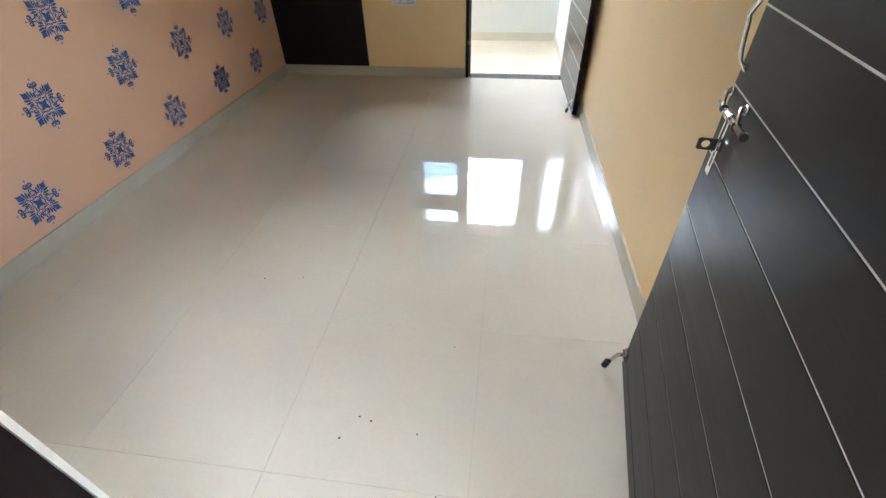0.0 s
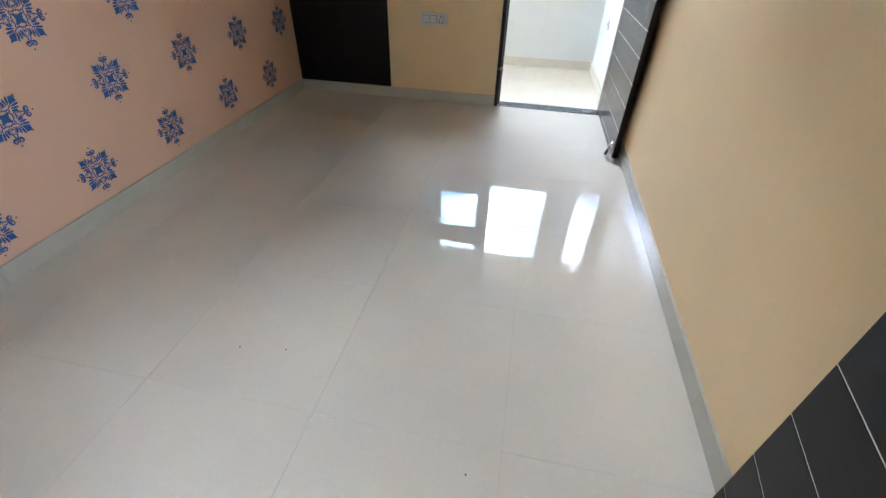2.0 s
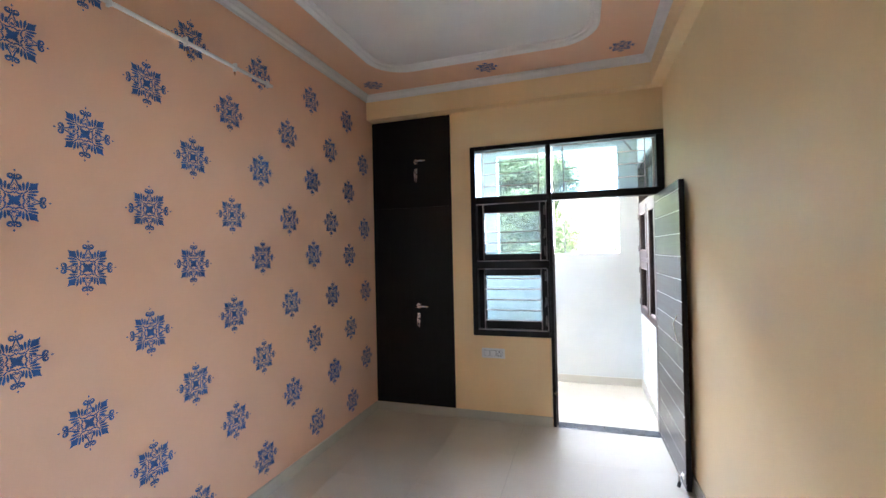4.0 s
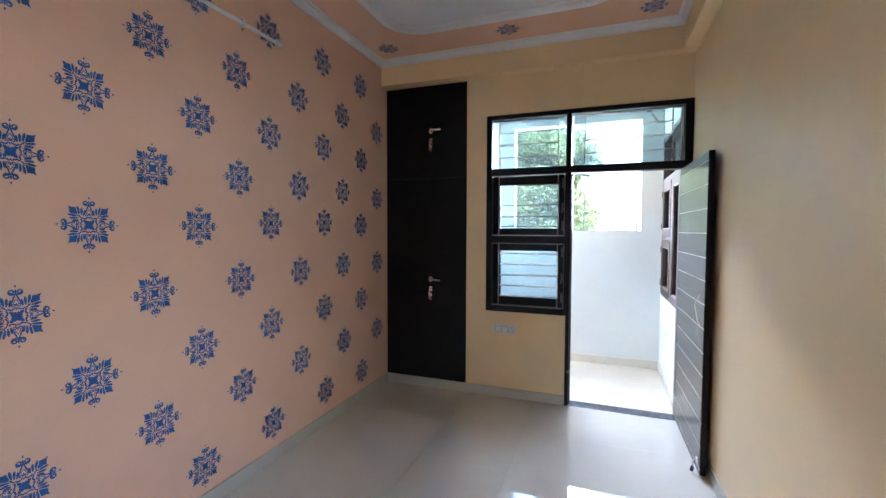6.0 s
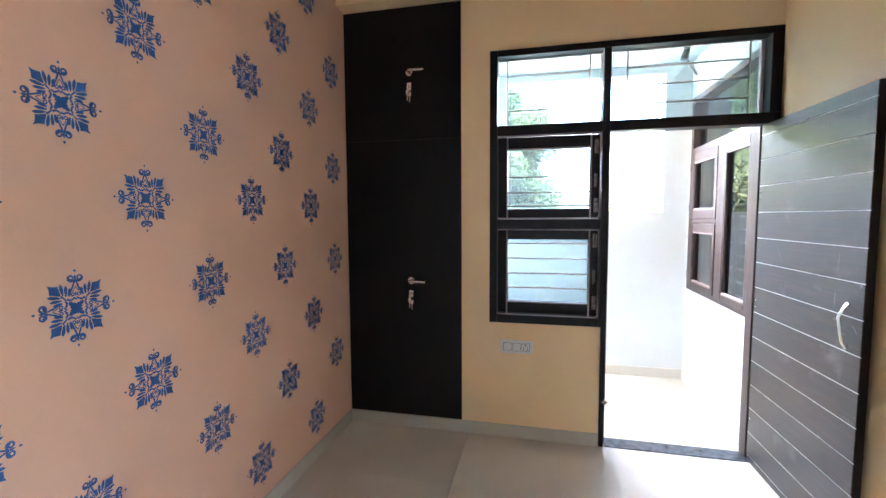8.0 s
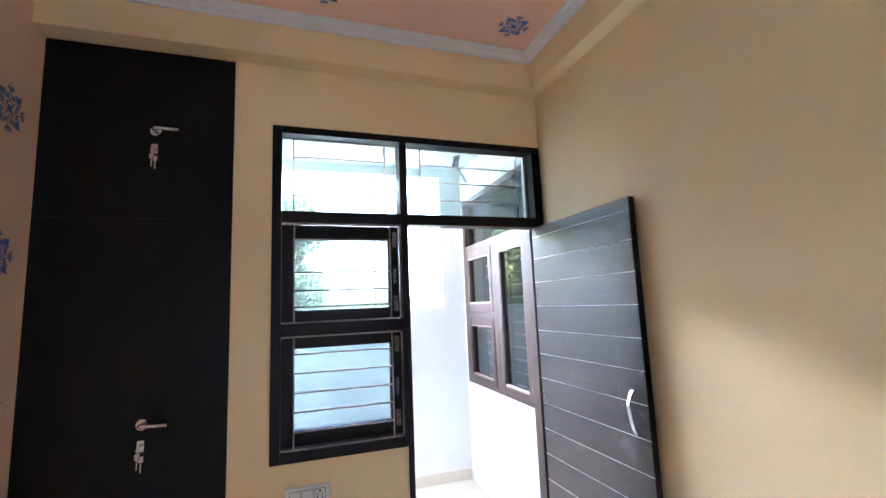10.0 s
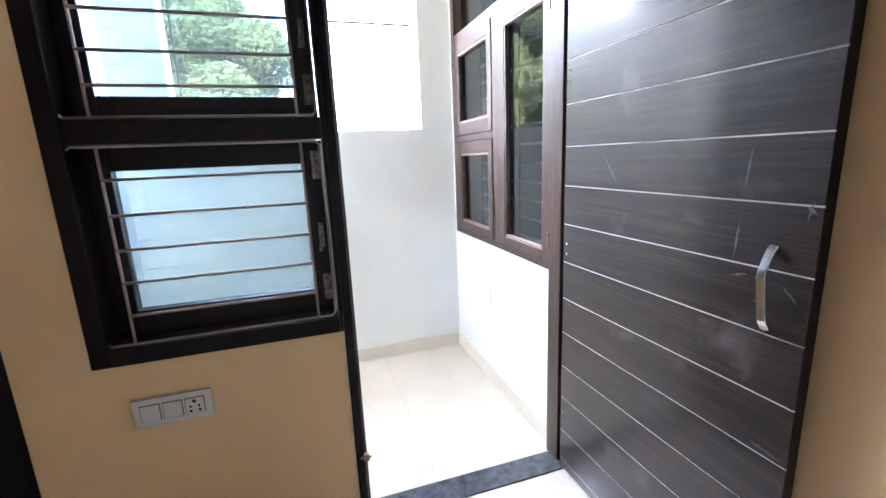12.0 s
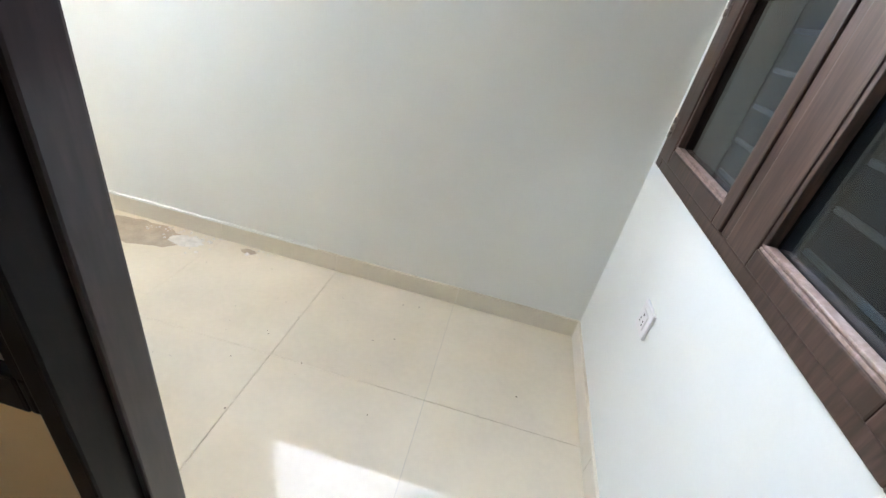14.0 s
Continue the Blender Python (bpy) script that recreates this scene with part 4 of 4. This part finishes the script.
# ---- balcony window ----
def balcony_window():
    th = thing("balcony_window", B_EAST, 4.68, BW[2], "brown wooden window with fanlight and tinted panes on the balcony", "window")
    inv = th.matrix_basis.inverted()
    y0, y1, z0, z1 = BW
    X0, X1 = B_EAST - 0.006, B_EAST + 0.085

    def put(name, rows, mat=BROWN_WOOD, label="", parent=th, bevel=0.004):
        ob = part(name, boxes(*rows, bevel=bevel), mat, parent, label)
        if parent is th:
            ob.matrix_parent_inverse = inv
        return ob
    put("jamb", [(X0, X1, y1 - 0.055, y1, z0, z1)])
    put("jamb", [(X0, X1, y0, y0 + 0.026, z0, z1)])
    put("bottom_rail", [(X0, X1, y0 + 0.026, y1 - 0.055, z0, z0 + 0.035)])
    put("top_rail", [(X0, X1, y0 + 0.026, y1 - 0.055, z1 - 0.05, z1)])
    put("transom", [(X0, X1, y0 + 0.026, y1 - 0.055, 2.058, 2.112)])
    put("mullion", [(X0, X1, 4.625, 4.665, z0 + 0.035, 2.058)])
    put("middle_rail", [(X0, X1, 4.665, y1 - 0.055, 1.462, 1.50)])
    fan = put("fanlight_pane", [(0.820, 0.824, y0 + 0.026, y1 - 0.055, 2.112, z1 - 0.05)], DARK_GLASS, "fixed pane", bevel=0)
    for gy0, gy1, gz0, gz1, cy0, cy1, cz0, cz1 in ((4.715, 5.150, 0.950, 1.388, 4.667, 5.243, 0.902, 1.46), (4.715, 5.165, 1.575, 1.988, 4.667, 5.243, 1.502, 2.056),
                                                   (4.145, 4.515, 0.945, 1.988, 4.085, 4.623, 0.902, 2.056)):
        sash = put("sash", [(X0 - 0.006, X0 + 0.034, cy0, gy0, cz0, cz1), (X0 - 0.006, X0 + 0.034, gy1, cy1, cz0, cz1),
                            (X0 - 0.006, X0 + 0.034, gy0, gy1, cz0, gz0), (X0 - 0.006, X0 + 0.034, gy0, gy1, gz1, cz1)], label="brown wooden sash")
        for r in ((gz0 - 0.001, gz0 + 0.007), (gz0 + 0.0085, gz0 + 0.015), (gz1 - 0.012, gz1 + 0.001)):
            ob = part("bead", boxes((X0 - 0.002, X0 + 0.02, gy0 - 0.001, gy1 + 0.001, *r), bevel=0.003), BEAD_WOOD, sash, "worn moulded glazing bead")
        for r in ((gy0 - 0.001, gy0 + 0.012), (gy1 - 0.012, gy1 + 0.001)):
            ob = part("bead", boxes((X0 - 0.002, X0 + 0.02, *r, gz0 + 0.012, gz1 - 0.012), bevel=0.003), BROWN_WOOD, sash, "moulded glazing bead")
        ob = part("pane", boxes((X0 + 0.022, X0 + 0.026, gy0, gy1, gz0, gz1)), DARK_GLASS, sash, "tinted glass pane")
        for z in (cz0 + 0.1, cz1 - 0.1):
            yy = cy1 - 0.004 if gy0 > 4.6 else cy0 + 0.004
            bm = bmesh.new()
            for q in (-0.033, -0.010, 0.013):
                rod(bm, (X0 - 0.010, yy, z + q), (X0 - 0.010, yy, z + q + 0.020), 0.0055)
            box(bm, X0 - 0.0075, X0 - 0.005, yy - 0.016, yy + 0.016, z - 0.033, z + 0.033)
            ob = part("hinge", bm, WORN_STEEL, sash, "worn steel hinge knuckle")
    return th


balcony_window()
inner = thing("inner_grille", 0.88, 4.68, 0.9, "level metal grille bars behind the balcony window", "window grille")
for a, b in ((4.12, 4.61), (4.70, 5.13)):
    for k in range(11):
        part("bar", boxes((0.903, 0.911, a, b, 0.923 + 0.0985 * k, 0.937 + 0.0985 * k), bevel=0.002), BAR_SKYLIGHT, inner).matrix_parent_inverse = inner.matrix_basis.inverted()
    for y in (a - 0.006, b + 0.006):
        part("upright", boxes((0.901, 0.913, y - 0.006, y + 0.006, 0.90, 2.06)), DARK, inner, "dark upright").matrix_parent_inverse = inner.matrix_basis.inverted()

# ---- lamp holder on the balcony ----
holder = thing("lamp_holder", 0.60, 4.915, B_TOP, "bare black lamp holder on a grey bracket under the balcony ceiling", "lamp holder")
inv = holder.matrix_basis.inverted()
bm = bmesh.new()
rod(bm, (0.60, 4.915, 2.89), (0.60, 4.915, 2.868), 0.034, 18)
part("ceiling_rose", bm, GRILLE, holder).matrix_parent_inverse = inv
bm = bmesh.new()
rod(bm, (0.60, 4.915, 2.87), (0.575, 4.90, 2.785), 0.022, 14, 0.030)
part("socket", bm, DARK, holder, smooth=True).matrix_parent_inverse = inv
bm = bmesh.new()
tube(bm, [(0.585, 4.90, 2.80), (0.61, 4.90, 2.75), (0.64, 4.90, 2.71), (0.675, 4.905, 2.655)], 0.011)
part("cable_tail", bm, GRILLE, holder, smooth=True).matrix_parent_inverse = inv

# ---- bars and net in the balcony opening ----
og = thing("opening_grille", -0.16, 5.44, OP[2], "thin dark rods across the balcony opening", "window grille")
inv = og.matrix_basis.inverted()
for name, p, q in (("rod", (-0.88, 5.44, 2.222), (0.556, 5.44, 2.222)), ("rod", (0.520, 5.448, OP[2]), (0.520, 5.448, OP[3])),
                   ("rod", (-0.06, 5.448, OP[2]), (-0.06, 5.448, OP[3])), ("rod", (-0.845, 5.448, OP[2]), (-0.845, 5.448, OP[3]))):
    bm = bmesh.new()
    rod(bm, p, q, 0.0065)
    part(name, bm, DARK, og).matrix_parent_inverse = inv
net = bmesh.new()
x = OP[0]
while x < OP[1]:
    rod(net, (x, 5.466, OP[2]), (x, 5.466, OP[3]), 0.0010, 3)
    x += 0.03
z = OP[2]
while z < OP[3]:
    rod(net, (OP[0], 5.466, z), (OP[1], 5.466, z), 0.0010, 3)
    z += 0.03
tagged(part("bird_net", net, NETTING), "fine square bird net over the balcony opening", "net", kind="stuff")


# ---- dirt ----
def crumbs(name, spots, mat, size, label, category, seed):
    rnd = random.Random(seed)
    bm = bmesh.new()
    for cx, cy, spread, count in spots:
        for _ in range(count):
            x, y, s = cx + rnd.gauss(0, spread), cy + rnd.gauss(0, spread), size * rnd.uniform(0.4, 1.5)
            a = rnd.uniform(0, 6.28)
            pts = [bm.verts.new((x + s * math.cos(a + k * 1.57) * rnd.uniform(0.4, 1), y + s * math.sin(a + k * 1.57) * rnd.uniform(0.3, 1), 0.0003)) for k in range(4)]
            tip = bm.verts.new((x, y, s * 0.5))
            for k in range(4):
                bm.faces.new([pts[k], pts[(k + 1) % 4], tip])
    tagged(part(name, bm, mat), label, category, kind="stuff")


SPECKS = [(x, y, 0.002, 2) for x, y in SPECK_PLACES]
crumbs("floor_specks", SPECKS, SPECK, 0.004, "small dark specks of dirt on the tiles", "dirt", 3)
crumbs("balcony_specks", [(-0.55, 4.9, 0.25, 26), (0.2, 4.6, 0.3, 10)], SPECK, 0.0035, "small dark specks of dirt on the balcony tiles", "dirt", 4)
crumbs("plaster_crumbs", [(-1.10, 5.24, 0.06, 40), (-1.30, 5.28, 0.05, 30), (-0.80, 5.29, 0.03, 10)], DUST, 0.011, "white plaster crumbs along the skirting", "debris", 6)


def splash(name, cx, cy, rx, ry, mat, label, seed, h=0.0012):
    rnd = random.Random(seed)
    bm = bmesh.new()
    n = 40
    top = [bm.verts.new((cx + rx * (1 + 0.28 * noise.noise(Vector((k * 0.5, seed, 0)))) * math.cos(2 * math.pi * k / n) * rnd.uniform(0.9, 1.08),
                         cy + ry * (1 + 0.28 * noise.noise(Vector((k * 0.4, seed, 3)))) * math.sin(2 * math.pi * k / n) * rnd.uniform(0.9, 1.08), h)) for k in range(n)]
    mid = bm.verts.new((cx, cy, h + 0.0008))
    for k in range(n):
        bm.faces.new([top[k], top[(k + 1) % n], mid])
    tagged(part(name, bm, mat), label, "stain", kind="stuff")


splash("mud_stain", -1.37, 5.19, 0.25, 0.10, MUD, "thin dried mud on the balcony tiles", 11)
splash("plaster_patch", -1.13, 5.215, 0.085, 0.045, DUST, "spilt white plaster on the tiles", 12, 0.0025)
splash("plaster_patch", -0.835, 5.265, 0.04, 0.020, MUD, "spilt plaster on the tiles", 13, 0.002)


# ---- outdoors ----
structure("ground", boxes((-400, 400, 5.6, 800, -3.6, -3.5), (-400, 400, -400, -3.4, -3.6, -3.5)), GROUND, "dry earth seen far below", "ground")


def tree(name, x, y, z, h, r, leaves, seed, label):
    rnd = random.Random(seed)
    th = thing(name, x, y, z, label, "tree")
    bm = bmesh.new()
    rod(bm, (0, 0, 0), (0.1, 0, h * 0.42), 0.2, 10, 0.12)
    ends = []
    for k in range(9):
        a, s = rnd.uniform(0, 6.28), rnd.uniform(0.4, 0.9)
        q = (r * s * math.cos(a), r * s * math.sin(a), h * rnd.uniform(0.55, 0.9))
        rod(bm, (0.1, 0, h * rnd.uniform(0.3, 0.42)), q, 0.07, 7, 0.025)
        ends.append(q)
    part("trunk", bm, BARK, th)
    clumps = []
    while len(clumps) < 260:
        d = Vector((rnd.gauss(0, 1), rnd.gauss(0, 1), rnd.gauss(0, 1))).normalized() * rnd.uniform(0.3, 1.0) ** 0.5
        k = rnd.uniform(0.85, 1.0)
        clumps.append((d.x * r * 1.25 * k, d.y * r * 1.25 * k, h * 0.56 + d.z * h * 0.42 * k, rnd.uniform(0.14, 0.26) * r))
    verts, faces = [], []
    per = leaves // len(clumps)
    for cx, cy, cz, cr in clumps:
        for _ in range(per):
            d = Vector((rnd.gauss(0, 1), rnd.gauss(0, 1), rnd.gauss(0, 0.7))).normalized() * cr * rnd.random() ** 0.4
            c = Vector((cx, cy, cz)) + d
            u = Vector((rnd.gauss(0, 1), rnd.gauss(0, 1), rnd.gauss(0, 1))).normalized()
            v = u.orthogonal().normalized()
            a, b = u * rnd.uniform(0.06, 0.12), v * rnd.uniform(0.03, 0.055)
            i = len(verts)
            verts += [c - a, c + b, c + a, c - b]
            faces.append((i, i + 1, i + 2, i + 3))
    me = bpy.data.meshes.new("crown")
    me.from_pydata(verts, [], faces)
    me.materials.append(LEAVES)
    ob = new("crown", me)
    ob.parent = th
    tagged(ob, kind="stuff")
    return th


tree("tree", -4.8, 15.5, -3.5, 10.8, 3.7, 400000, 7, "leafy green tree outside the balcony")
tree("tree", 3.4, 24.0, -3.5, 5.6, 3.0, 40000, 2, "leafy green tree further off")
tree("tree", -8.5, 27.0, -3.5, 7.6, 3.8, 40000, 3, "leafy green tree further off")
tree("tree", 9.5, 26.0, -3.5, 7.0, 3.8, 40000, 4, "leafy green tree further off")

# ---- floor and skirting tiles, the last and most numerous pieces ----
FLOOR, BALCONY = bpy.data.objects["floor"], bpy.data.objects["balcony_floor"]


def tiles(parent, xs, ys, mat, gap=0.0005, lift=0.0):
    for a, b in zip(xs, xs[1:]):
        for c, d in zip(ys, ys[1:]):
            part("tile", boxes((a + gap, b - gap, c + gap, d - gap, -0.004, lift)), mat, parent)


S = 0.607
tiles(FLOOR, [WEST] + [0.197 - S * k for k in (3, 2, 1, 0)] + [0.197 + S, EAST], [-0.21] + [0.256 + S * k for k in range(6)] + [NORTH - 0.002], TILE)
tiles(BALCONY, [-2.6, -2.231, -1.624, -1.0, -0.398, 0.196, B_EAST], [4.03, 4.13, 4.722, B_NORTH], TILE_OUT, 0.0007)


def skirting(name, label, pieces, mat=SKIRT):
    """Pieces: boxes of tile that stand against a wall."""
    base = thing(name, 0, 0, 0, label, "skirting")
    base["kind"] = "structure"
    for row in pieces:
        part("skirting_tile", boxes(row, bevel=0.0012), mat, base)


def run(a, b, step, start=None):
    cuts, c = [a], a + step if start is None else start
    while c < b - 0.03:
        cuts.append(c)
        c += step
    return [(p + 0.0006, q - 0.0006) for p, q in zip(cuts, cuts[1:] + [b])]


H, D = 0.088, 0.011
skirting("skirting_west", "pale tile skirting", [(WEST, WEST + D, p, q, 0.0005, H) for p, q in run(SOUTH, NORTH - D, S)])
skirting("skirting_east", "pale tile skirting", [(EAST - D, EAST, p, q, 0.0005, H) for p, q in run(SOUTH, 3.905, S)])
skirting("skirting_north", "pale tile skirting", [(p, q, NORTH - D, NORTH, 0.0005, H - 0.001) for p, q in run(WEST, DOOR_X0 - 0.046, S)])
skirting("balcony_skirting", "cream tile skirting", [(p, q, B_NORTH - D, B_NORTH, 0.0005, 0.092) for p, q in run(-2.6, B_EAST, 0.6, -2.2)]
         + [(B_EAST - D, B_EAST, p, q, 0.0005, 0.092) for p, q in run(N_OUT, B_NORTH - D, 0.6)], SKIRT_OUT)
